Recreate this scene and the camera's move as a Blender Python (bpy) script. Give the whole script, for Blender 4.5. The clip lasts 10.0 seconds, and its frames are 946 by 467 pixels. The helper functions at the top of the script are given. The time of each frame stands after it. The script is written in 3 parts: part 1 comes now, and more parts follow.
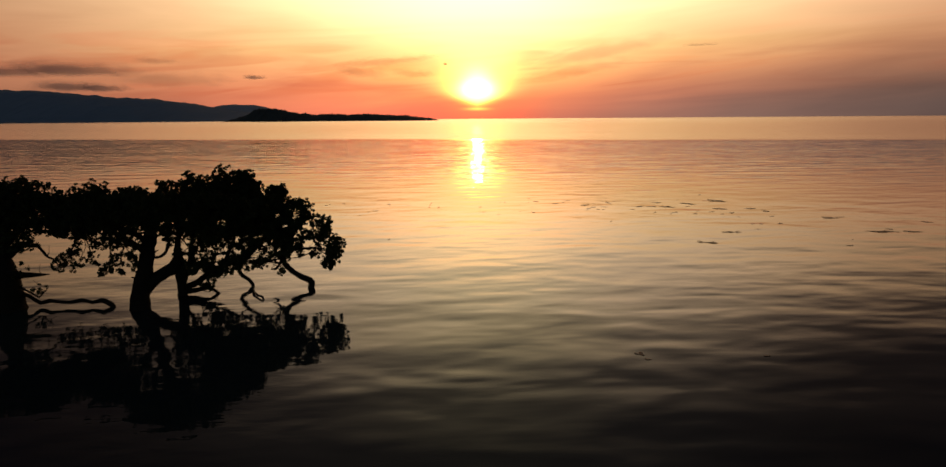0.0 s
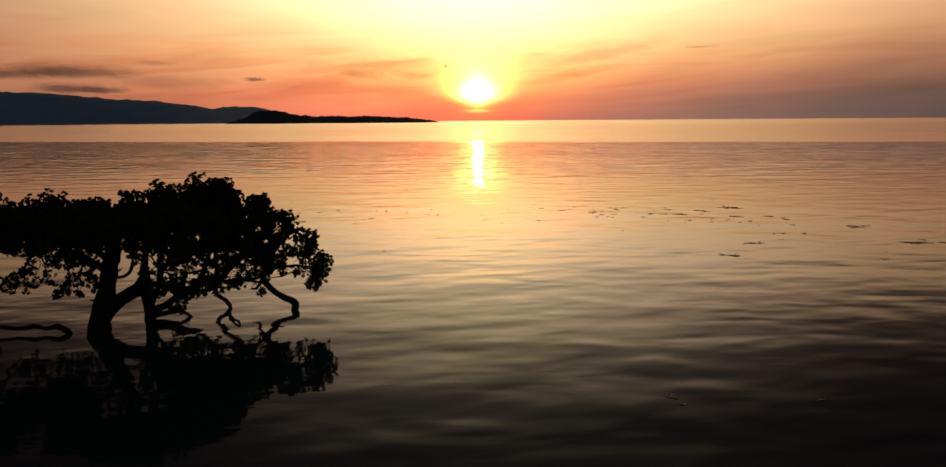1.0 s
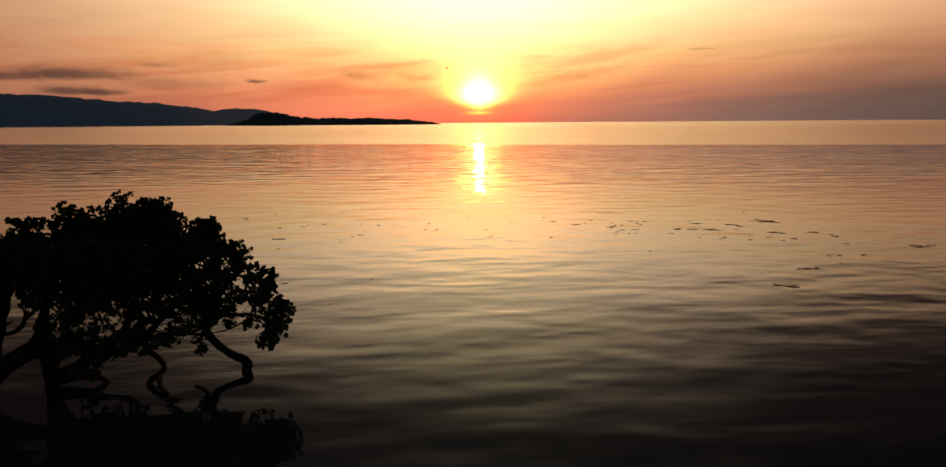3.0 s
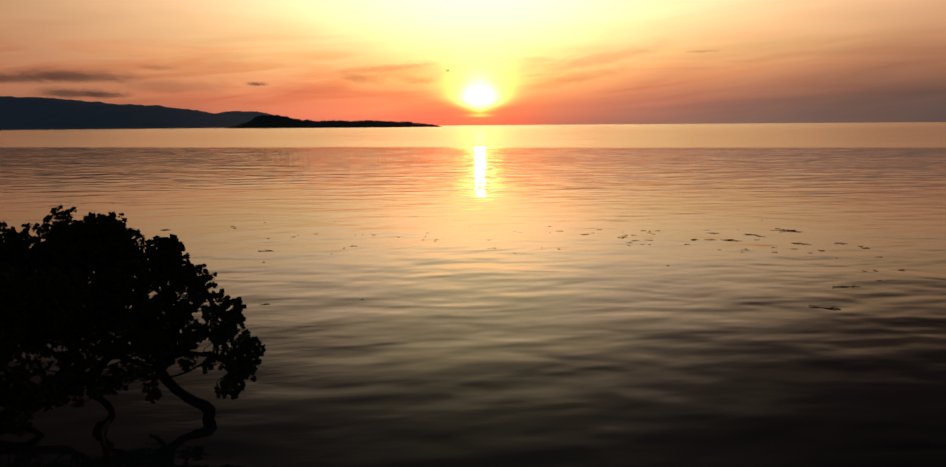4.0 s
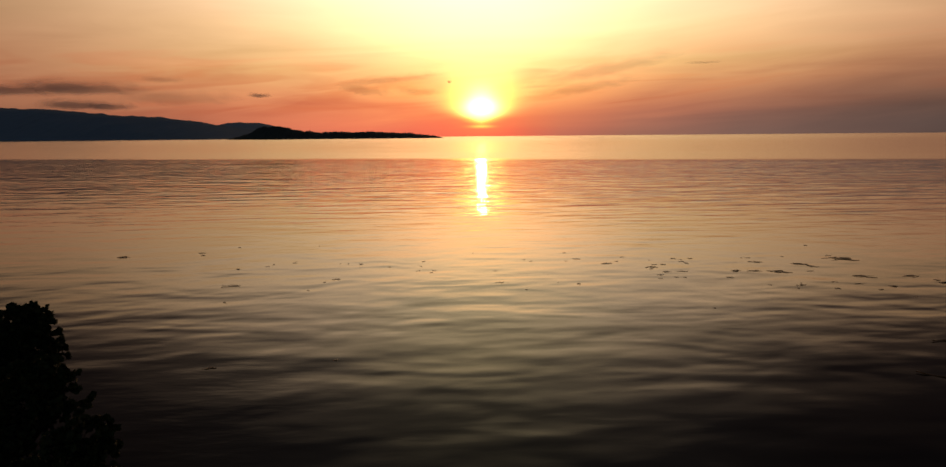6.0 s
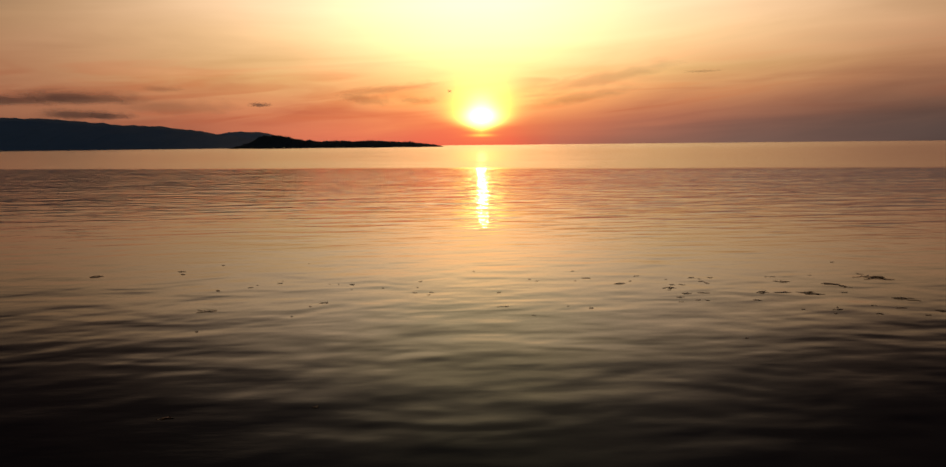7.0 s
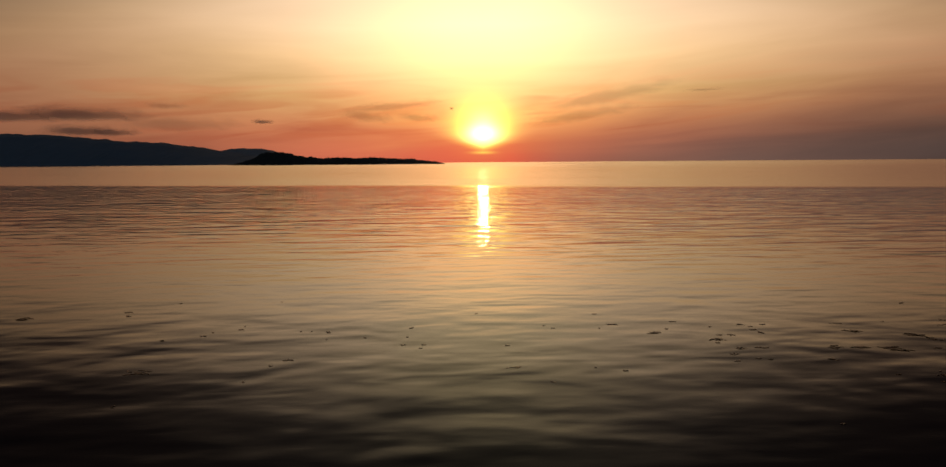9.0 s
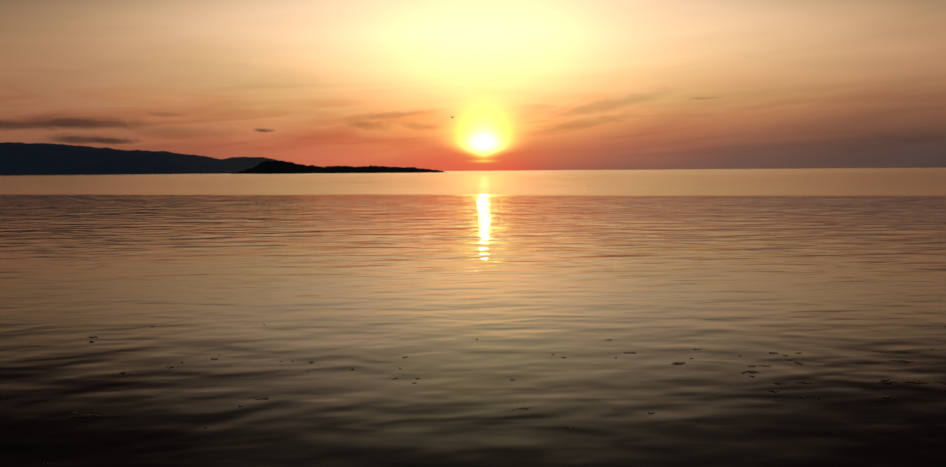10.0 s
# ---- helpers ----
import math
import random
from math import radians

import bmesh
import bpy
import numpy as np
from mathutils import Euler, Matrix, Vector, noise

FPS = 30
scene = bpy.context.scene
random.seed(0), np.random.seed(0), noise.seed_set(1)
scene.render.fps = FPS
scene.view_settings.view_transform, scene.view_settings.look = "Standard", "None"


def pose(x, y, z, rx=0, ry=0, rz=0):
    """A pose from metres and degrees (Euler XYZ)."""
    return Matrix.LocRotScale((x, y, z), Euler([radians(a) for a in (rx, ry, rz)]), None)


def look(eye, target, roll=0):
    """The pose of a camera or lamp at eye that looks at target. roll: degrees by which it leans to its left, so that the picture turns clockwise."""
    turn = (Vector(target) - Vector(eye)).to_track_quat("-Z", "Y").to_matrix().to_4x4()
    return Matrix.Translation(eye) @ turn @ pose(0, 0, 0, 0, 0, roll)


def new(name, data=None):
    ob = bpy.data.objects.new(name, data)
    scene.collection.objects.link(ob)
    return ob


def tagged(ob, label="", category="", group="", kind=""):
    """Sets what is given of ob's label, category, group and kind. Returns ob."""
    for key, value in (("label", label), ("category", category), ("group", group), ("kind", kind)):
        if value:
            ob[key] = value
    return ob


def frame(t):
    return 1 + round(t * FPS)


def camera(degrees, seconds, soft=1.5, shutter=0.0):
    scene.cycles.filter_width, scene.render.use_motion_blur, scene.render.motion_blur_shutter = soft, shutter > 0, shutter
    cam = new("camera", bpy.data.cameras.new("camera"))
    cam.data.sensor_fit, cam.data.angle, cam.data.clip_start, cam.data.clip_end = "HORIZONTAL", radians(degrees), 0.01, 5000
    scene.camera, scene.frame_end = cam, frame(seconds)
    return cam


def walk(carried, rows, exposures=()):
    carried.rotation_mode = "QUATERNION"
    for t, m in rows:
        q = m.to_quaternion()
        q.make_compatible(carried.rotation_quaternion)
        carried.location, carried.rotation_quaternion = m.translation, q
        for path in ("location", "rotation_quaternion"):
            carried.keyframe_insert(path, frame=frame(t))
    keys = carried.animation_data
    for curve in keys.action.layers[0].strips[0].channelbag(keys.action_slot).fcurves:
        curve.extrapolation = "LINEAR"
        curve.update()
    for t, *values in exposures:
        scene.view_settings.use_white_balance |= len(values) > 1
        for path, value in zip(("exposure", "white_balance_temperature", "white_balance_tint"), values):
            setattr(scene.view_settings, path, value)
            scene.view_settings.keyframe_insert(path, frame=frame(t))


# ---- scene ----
cam = camera(74.5, 10.0)
PATH = [
    (0, (0.61, -2.756, 6.367), (0.594, -0.789, 6.002), -0.4),
    (0.7, (0.548, -0.99, 6.381), (0.531, 0.977, 6.021), -0.4),
    (1.4, (0.488, 0.781, 6.396), (0.47, 2.749, 6.038), -0.4),
    (2.1, (0.429, 2.559, 6.41), (0.41, 4.527, 6.054), -0.4),
    (2.8, (0.373, 4.344, 6.425), (0.352, 6.312, 6.071), -0.4),
    (3.5, (0.318, 6.134, 6.439), (0.296, 8.104, 6.09), -0.4),
    (4.2, (0.266, 7.932, 6.454), (0.242, 9.902, 6.111), -0.4),
    (4.9, (0.215, 9.735, 6.468), (0.19, 11.707, 6.135), -0.4),
    (5.6, (0.167, 11.545, 6.483), (0.139, 13.519, 6.162), -0.43),
    (6.3, (0.12, 13.361, 6.497), (0.091, 15.337, 6.1945), -0.52),
    (7, (0.075, 15.184, 6.512), (0.045, 17.162, 6.2285), -0.58),
    (7.7, (0.032, 17.012, 6.526), (0.0, 18.994, 6.2615), -0.54),
    (8.4, (-0.009, 18.848, 6.541), (-0.042, 20.832, 6.2945), -0.47),
    (9.1, (-0.048, 20.689, 6.555), (-0.082, 22.676, 6.328), -0.4),
    (10, (-0.095, 23.066, 6.574), (-0.131, 25.056, 6.371), -0.4),
]
walk(cam, [(t, look(eye, target, roll)) for t, eye, target, roll in PATH], [(0, 0.40), (5.5, 0.17), (10, -0.27)])

# ---------------------------------------------------------------- sky, sun
SUN_EL, SUN_AZ = 2.44, 0.0          # degrees above the horizon, to the right of straight ahead (+y)


class Nodes:
    """Short hand for building a node tree."""

    def __init__(self, tree):
        self.t = tree
        tree.nodes.clear()

    def n(self, kind, **props):
        node = self.t.nodes.new(kind)
        for key, value in props.items():
            setattr(node, key, value)
        return node

    def put(self, socket, value):
        if isinstance(value, bpy.types.NodeSocket):
            self.t.links.new(value, socket)
        else:
            socket.default_value = value

    def m(self, op, a, b=None, c=None, clamp=False):
        node = self.n("ShaderNodeMath", operation=op, use_clamp=clamp)
        for i, v in enumerate((a, b, c)):
            if v is not None:
                self.put(node.inputs[i], v)
        return node.outputs[0]

    def xyz(self, x, y, z):
        node = self.n("ShaderNodeCombineXYZ")
        for i, v in enumerate((x, y, z)):
            self.put(node.inputs[i], v)
        return node.outputs[0]

    def split(self, v):
        node = self.n("ShaderNodeSeparateXYZ")
        self.put(node.inputs[0], v)
        return node.outputs

    def ramp(self, fac, stops, interp="LINEAR"):
        node = self.n("ShaderNodeValToRGB")
        r = node.color_ramp
        r.interpolation = interp
        while len(r.elements) < len(stops):
            r.elements.new(0.5)
        for e, (p, c) in zip(r.elements, stops):
            e.position = p
            e.color = (*c, 1) if not isinstance(c, (int, float)) else (c, c, c, 1)
        self.put(node.inputs[0], fac)
        return node.outputs[0]

    def mix(self, fac, a, b, blend="MIX"):
        node = self.n("ShaderNodeMix", data_type="RGBA", blend_type=blend)
        self.put(node.inputs[0], fac)
        for s, v in ((node.inputs[6], a), (node.inputs[7], b)):
            self.put(s, (*v, 1) if isinstance(v, tuple) and len(v) == 3 else v)
        return node.outputs[2]

    def noise(self, vec, scale, detail=4, rough=0.55, distort=0.0):
        node = self.n("ShaderNodeTexNoise")
        self.put(node.inputs["Vector"], vec)
        node.inputs["Scale"].default_value = scale
        node.inputs["Detail"].default_value = detail
        node.inputs["Roughness"].default_value = rough
        node.inputs["Distortion"].default_value = distort
        return node.outputs[0]

    def span(self, v, lo, hi, a=0.0, b=1.0):
        node = self.n("ShaderNodeMapRange", interpolation_type="SMOOTHSTEP")
        for i, x in enumerate((v, lo, hi, a, b)):
            self.put(node.inputs[i], x)
        return node.outputs[0]


def lin(r, g, b):
    """Linear colour from 0..255 display values."""
    return tuple(((v / 255 + 0.055) / 1.055) ** 2.4 if v > 10 else v / 255 / 12.92 for v in (r, g, b))


def build_world():
    world = bpy.data.worlds.new("world")
    scene.world = world
    world.use_nodes = True
    k = Nodes(world.node_tree)
    way = k.n("ShaderNodeTexCoord").outputs["Generated"]
    x, y, z = k.split(way)
    el = k.m("MULTIPLY", k.m("ARCSINE", z), 57.29578)                       # degrees up
    az = k.m("MULTIPLY", k.m("ARCTAN2", x, y), 57.29578)                    # degrees right of +y
    daz = k.m("SUBTRACT", az, SUN_AZ)
    dele = k.m("SUBTRACT", el, SUN_EL)
    off = k.m("ABSOLUTE", daz)
    # thin streaked cloud: long level wisps, slightly rising to the right
    tilt = k.m("SUBTRACT", el, k.m("MULTIPLY", daz, 0.055))
    wisp = k.m("SUBTRACT", k.noise(k.xyz(k.m("MULTIPLY", az, 0.055), k.m("MULTIPLY", tilt, 0.46), 2.0), 1.0, 4, 0.52, 0.8), 0.5)
    broad = k.m("SUBTRACT", k.noise(k.xyz(k.m("MULTIPLY", az, 0.03), k.m("MULTIPLY", el, 0.12), 7.0), 1.0, 3, 0.5, 0.3), 0.5)
    low = k.span(el, 2.0, 11.0, 1.0, 0.35)
    warped = k.m("ADD", el, k.m("MULTIPLY", low, k.m("ADD", k.m("MULTIPLY", wisp, 3.4), k.m("MULTIPLY", broad, 2.5))))
    up = k.m("DIVIDE", warped, 18.0, clamp=True)

    def column(*rows):
        return k.ramp(up, [(e / 18.0, tuple(v * g for v, g in zip(lin(*c), (*gain, 1, 1, 1)))) for e, c, *gain in rows])

    ahead = column((0, (246, 114, 80)), (2, (252, 146, 88)), (4, (255, 190, 106), 1.2, 1.0, 1.1), (6, (255, 222, 136), 1.5, 0.97, 1.25), (9, (254, 240, 180), 2.0, 1.22, 1.25), (12, (254, 246, 204), 1.95, 1.38, 1.24), (15.5, (252, 242, 206), 1.38, 1.15, 1.02))
    side = column((0, (222, 116, 86)), (2, (228, 132, 90)), (4, (234, 158, 104)), (6, (242, 190, 124)), (9, (250, 222, 168), 1.3, 1.08), (12, (252, 231, 190), 1.3, 1.08), (15.5, (250, 228, 194), 1.2, 1.05))
    wide = column((0, (170, 108, 80)), (2, (178, 116, 82)), (4, (182, 122, 88)), (6, (194, 138, 100)), (9, (218, 168, 126)), (12, (226, 180, 138)), (15.5, (224, 178, 142)))
    col = k.mix(k.span(off, 0.5, 18.0), ahead, side)
    col = k.mix(k.span(off, 12.0, 38.0), col, wide)
    # dusky bank low over the sea, climbing to the right; a thinner haze to the left
    spread = k.m("MULTIPLY_ADD", daz, 1 / 90.0, 0.5, clamp=True)
    bank = k.ramp(spread, [((a + 45) / 90, lin(*c)) for a, c in ((-45, (140, 92, 76)), (-34, (150, 98, 78)), (-20, (190, 106, 80)), (-8, (224, 110, 84)), (-1.5, (242, 98, 74)),
                           (2.5, (236, 98, 74)), (4.5, (206, 102, 78)), (7, (180, 106, 85)), (13, (150, 102, 85)), (22, (118, 91, 81)), (36, (90, 74, 69)))])
    edge = k.ramp(spread, [((a + 45) / 90, v / 6.0) for a, v in ((-45, 2.6), (-20, 2.3), (-6, 1.6), (0, 0.9), (5, 1.7), (14, 2.5), (25, 3.1), (37, 3.7))])
    edge = k.m("MULTIPLY", edge, 6.0)
    height = k.m("SUBTRACT", k.m("ADD", el, k.m("MULTIPLY", wisp, 1.7)), edge)
    veil = k.m("MULTIPLY", k.span(height, -3.0, 3.0, 1.0, 0.0), k.span(daz, -6.0, 1.0, 0.72, 0.96))
    col = k.mix(veil, col, bank)
    # rosy streaks in the lower sky
    rosy = k.m("MULTIPLY", k.span(wisp, 0.0, 0.16), k.m("MULTIPLY", k.span(el, 1.2, 3.0), k.span(el, 5.5, 9.5, 0.42, 0.0)))
    col = k.mix(rosy, col, k.mix(1.0, col, lin(240, 196, 186), "MULTIPLY"))
    streak = k.noise(k.xyz(k.m("MULTIPLY", az, 0.075), k.m("MULTIPLY", tilt, 0.72), 11.0), 1.0, 3, 0.5, 0.9)
    streaky = k.m("MULTIPLY", k.span(streak, 0.46, 0.66), k.m("MULTIPLY", k.span(el, 1.4, 2.6), k.span(el, 4.8, 7.5, 0.4, 0.0)))
    col = k.mix(k.m("MULTIPLY", streaky, k.m("MULTIPLY", k.span(off, 1.5, 5.0), k.span(daz, 10.0, 24.0, 1.0, 0.3))), col, k.mix(1.0, col, lin(226, 176, 166), "MULTIPLY"))
    # uneven veil: broad soft patches, denser low down
    shade = k.m("MULTIPLY_ADD", k.m("MULTIPLY", k.m("ADD", broad, k.m("MULTIPLY", wisp, 0.5)), k.span(el, 3.0, 13.0, 0.75, 0.3)), k.span(off, 4.0, 16.0), 1.0)
    col = k.mix(1.0, k.mix(1.0, col, shade, "MULTIPLY"), k.m("MULTIPLY", k.span(daz, -40.0, -8.0, 0.82, 1.0), k.span(daz, 14.0, 38.0, 1.0, 0.87)), "MULTIPLY")
    # dimming overhead
    high = k.m("ADD", el, k.m("MULTIPLY", k.m("POWER", off, 2.0), k.span(el, 10.0, 20.0, 0.0064, 0.0094)))
    dim = k.ramp(k.m("DIVIDE", high, 90.0, clamp=True), [(e, tuple(v * g for g in cast)) for e, v, cast in (
        (0.0, 1.0, (1, 1, 1)), (0.175, 1.0, (1, 1, 1)), (0.20, 0.87, (1.0, 1, 0.96)), (0.23, 0.62, (0.98, 1, 1.0)), (0.258, 0.37, (0.96, 1, 1.08)), (0.29, 0.16, (0.94, 1, 1.2)),
        (0.34, 0.06, (0.92, 1.0, 1.5)), (0.45, 0.022, (0.9, 0.9, 2.1)), (1.0, 0.009, (0.6, 0.85, 1.6)))])
    round_ = k.span(off, 36.0, 115.0, 1.0, 0.02)
    col = k.mix(1.0, k.mix(1.0, col, dim, "MULTIPLY"), round_, "MULTIPLY")

    # the glow about the sun
    def glow(wide_, tall, power, lift=0.0):
        d = k.m("SUBTRACT", dele, lift)
        r2 = k.m("ADD", k.m("POWER", k.m("ABSOLUTE", k.m("DIVIDE", daz, wide_)), 2.0), k.m("POWER", k.m("ABSOLUTE", k.m("DIVIDE", d, tall)), 2.0))
        return k.m("EXPONENT", k.m("MULTIPLY", k.m("POWER", r2, 0.5 * power), -1.0))
    # the bank's upper rim dips to a shallow V where the sun stands in it
    vee = k.m("SUBTRACT", k.m("ADD", el, k.m("MULTIPLY", wisp, 0.5)), k.m("MULTIPLY_ADD", k.m("MINIMUM", off, 5.0), 0.27, 1.10))
    above = k.span(vee, -0.5, 0.9, 0.06, 1.0)
    col = k.mix(glow(9.0, 5.5, 1.8, 6.6), col, k.mix(1.0, col, (1.40, 1.33, 1.05), "MULTIPLY"))
    col = k.mix(k.m("MULTIPLY", glow(3.4, 4.0, 1.6, 1.8), k.m("MULTIPLY", above, 0.42)), col, (2.2, 1.4, 0.52))
    col = k.mix(k.m("MULTIPLY", glow(1.45, 1.5, 1.45, 0.45), above), col, (6.0, 4.6, 0.22))
    rim = k.span(vee, -0.12, 0.30)
    col = k.mix(k.m("MULTIPLY", glow(1.2, 0.9, 2.0, 1.2), k.m("MULTIPLY", rim, 0.45)), col, (1.8, 1.6, 0.9))
    col = k.mix(k.m("MULTIPLY", glow(1.2, 0.72, 1.8, 0.05), rim), col, k.mix(1.0, col, (1.5, 1.5, 1.6), "ADD"))
    col = k.mix(k.m("MULTIPLY", glow(0.50, 0.42, 5.0), rim), col, (3.4, 3.1, 2.6))
    col = k.mix(k.m("MULTIPLY", glow(0.95, 0.13, 2.0, -1.62), 0.85), col, (1.5, 0.85, 0.14))
    sky = k.n("ShaderNodeTexSky", sky_type="NISHITA", sun_disc=False)
    sky.sun_elevation, sky.sun_rotation = radians(SUN_EL), radians(SUN_AZ)
    base = k.mix(1.0, sky.outputs[0], (0.05, 0.05, 0.06), "MULTIPLY")
    total = k.mix(k.span(off, 50.0, 120.0), col, k.mix(1.0, col, base, "ADD"))
    bg = k.n("ShaderNodeBackground")
    k.put(bg.inputs[0], total)
    bg.inputs[1].default_value = 1.0
    out = k.n("ShaderNodeOutputWorld")
    k.t.links.new(bg.outputs[0], out.inputs[0])
    return world


build_world()
sun = new("sun", bpy.data.lights.new("sun", "SUN"))
sun.data.energy, sun.data.angle, sun.data.color = 0.022, radians(1.0), (1.0, 0.66, 0.28)
_d = Vector((math.sin(radians(SUN_AZ)) * math.cos(radians(SUN_EL)), math.cos(radians(SUN_AZ)) * math.cos(radians(SUN_EL)), math.sin(radians(SUN_EL))))
sun.matrix_world = look(_d * 50, (0, 0, 0))


# ---------------------------------------------------------------- materials
def material(name):
    mat = bpy.data.materials.new(name)
    mat.use_nodes = True
    k = Nodes(mat.node_tree)
    out = k.n("ShaderNodeOutputMaterial")
    bsdf = k.n("ShaderNodeBsdfPrincipled")
    k.t.links.new(bsdf.outputs[0], out.inputs[0])
    return mat, k, bsdf, out


def water_material():
    """Calm sea: slow swell and long ripples close by, finer wind ripples out to sea, a ruffled belt along the horizon."""
    mat, k, b, out = material("sea_water")
    pos = k.n("ShaderNodeNewGeometry").outputs["Position"]
    x, y, z = k.split(pos)
    # crests run almost along x, a little turned
    u = k.m("ADD", x, k.m("MULTIPLY", y, 0.12))
    v = k.m("SUBTRACT", y, k.m("MULTIPLY", x, 0.06))
    swell = k.noise(k.xyz(k.m("MULTIPLY", u, 0.50), v, 0.0), 0.34, 2.0, 0.5, 0.3)
    chop = k.noise(k.xyz(k.m("MULTIPLY", u, 0.40), v, 3.0), 0.66, 1.6, 0.5, 0.25)
    cross = k.noise(k.xyz(k.m("ADD", k.m("MULTIPLY", x, 0.55), k.m("MULTIPLY", y, 0.3)), k.m("SUBTRACT", y, k.m("MULTIPLY", x, 0.35)), 4.0), 0.8, 1.0, 0.45, 0.2)
    ripple = k.noise(k.xyz(k.m("MULTIPLY", u, 0.24), v, 6.0), 0.80, 1.8, 0.55, 0.25)
    roll = k.noise(k.xyz(k.m("MULTIPLY", u, 0.30), v, 12.0), 0.44, 1.8, 0.5, 0.25)
    broadroll = k.noise(k.xyz(k.m("MULTIPLY", u, 0.36), v, 15.0), 0.27, 1.8, 0.55, 0.2)
    fine = k.noise(k.xyz(k.m("MULTIPLY", u, 0.33), v, 9.0), 3.6, 2.0, 0.5, 0.2)
    patch = k.noise(k.xyz(k.m("MULTIPLY", x, 0.25), y, 5.0), 0.045, 3, 0.5, 0.2)
    gusty = k.span(patch, 0.36, 0.62, 0.75, 1.0)
    calm = k.span(y, 34.0, 70.0, 1.0, 0.12)
    lee = k.m("MULTIPLY", calm, k.m("MAXIMUM", k.span(x, -8.0, 2.0, 0.7, 1.0), k.span(y, 22.0, 32.0)))
    h = k.m("ADD", k.m("MULTIPLY", swell, k.m("MULTIPLY_ADD", lee, 0.050, 0.02)), k.m("MULTIPLY", lee, k.m("ADD", k.m("MULTIPLY", chop, 0.023), k.m("MULTIPLY", cross, 0.019))))
    # wind ripples set in beyond the calm water, longer the farther out
    h = k.m("ADD", h, k.m("MULTIPLY", ripple, k.m("MULTIPLY", gusty, k.span(y, 38.0, 70.0, 0.0, 0.09))))
    h = k.m("ADD", h, k.m("MULTIPLY", roll, k.m("MULTIPLY", gusty, k.span(y, 50.0, 94.0, 0.0, 0.31))))
    h = k.m("ADD", h, k.m("MULTIPLY", broadroll, k.m("MULTIPLY", gusty, k.span(y, 75.0, 130.0, 0.0, 0.34))))
    # small ripples among the trees
    shore = k.m("MULTIPLY", k.span(x, -7.0, -2.0, 1.0, 0.0), k.span(y, 24.0, 34.0, 1.0, 0.0))
    h = k.m("ADD", h, k.m("MULTIPLY", fine, k.m("MULTIPLY_ADD", shore, 0.0038, 0.0013)))
    # the ruffled belt far out is too fine to see as waves: it only blurs what it mirrors
    out_ = k.m("ADD", k.m("MULTIPLY_ADD", x, 0.20, y), k.m("MULTIPLY", k.m("SUBTRACT", patch, 0.5), 18.0))
    far = k.span(out_, 168.0, 193.0)
    belt = k.m("SUBTRACT", k.noise(k.xyz(k.m("MULTIPLY", x, 0.006), k.m("MULTIPLY", k.m("LOGARITHM", k.m("MAXIMUM", y, 10.0), 2.718), 9.0), 1.0), 1.0, 3, 0.55, 0.3), 0.5)
    h = k.m("MULTIPLY", h, k.m("MULTIPLY_ADD", far, -1.0, 1.0))
    bump = k.n("ShaderNodeBump")
    bump.inputs["Strength"].default_value = 1.0
    bump.inputs["Distance"].default_value = 1.0
    k.put(bump.inputs["Height"], h)
    # its wavelets turn their steep sides to the shore; the ripples inshore of it lean the other way
    lean = k.n("ShaderNodeVectorMath", operation="ADD")
    k.put(lean.inputs[0], bump.outputs[0])
    k.put(lean.inputs[1], k.xyz(0.0, k.m("MULTIPLY_ADD", far, k.m("MULTIPLY_ADD", belt, 0.03, k.span(y, 175.0, 1300.0, -0.040, -0.060)), k.m("MULTIPLY", k.span(y, 62.0, 125.0, 0.0, 0.019), k.m("SUBTRACT", 1.0, far))), 0.0))
    level = k.n("ShaderNodeVectorMath", operation="NORMALIZE")
    k.put(level.inputs[0], lean.outputs[0])
    k.put(b.inputs["Normal"], level.outputs[0])
    k.put(b.inputs["Base Color"], k.mix(k.span(y, 14.0, 34.0), (0.017, 0.026, 0.026), (0.005, 0.007, 0.007)))     # base colour raised close in, to lift the near water's brightness
    k.put(b.inputs["Specular Tint"], k.mix(far, (1.0, 0.935, 0.53), (1.0, 0.97, 0.90)))     # warm tint put into the mirrored sky light, stronger inshore than in the belt
    k.put(b.inputs["Roughness"], k.m("MULTIPLY_ADD", far, 0.07, k.span(y, 40.0, 100.0, 0.035, 0.06)))
    k.put(b.inputs["IOR"], k.m("MULTIPLY_ADD", far, 0.10, 1.40))
    return mat


def bark_material():
    mat, k, b, out = material("mangrove_bark")
    co = k.n("ShaderNodeTexCoord").outputs["Object"]
    x, y, z = k.split(co)
    big = k.noise(co, 2.5, 4, 0.6)
    grain = k.noise(k.xyz(k.m("MULTIPLY", x, 14.0), k.m("MULTIPLY", y, 14.0), k.m("MULTIPLY", z, 3.0)), 1.0, 5, 0.65)
    k.put(b.inputs["Base Color"], k.mix(k.m("MULTIPLY_ADD", big, 0.6, k.m("MULTIPLY", grain, 0.4)), (0.008, 0.0065, 0.0055), (0.034, 0.027, 0.022)))
    bump = k.n("ShaderNodeBump")
    bump.inputs["Distance"].default_value = 0.02
    k.put(bump.inputs["Height"], grain)
    k.put(b.inputs["Normal"], bump.outputs[0])
    b.inputs["Roughness"].default_value = 0.9
    b.inputs["Specular IOR Level"].default_value = 0.03
    return mat


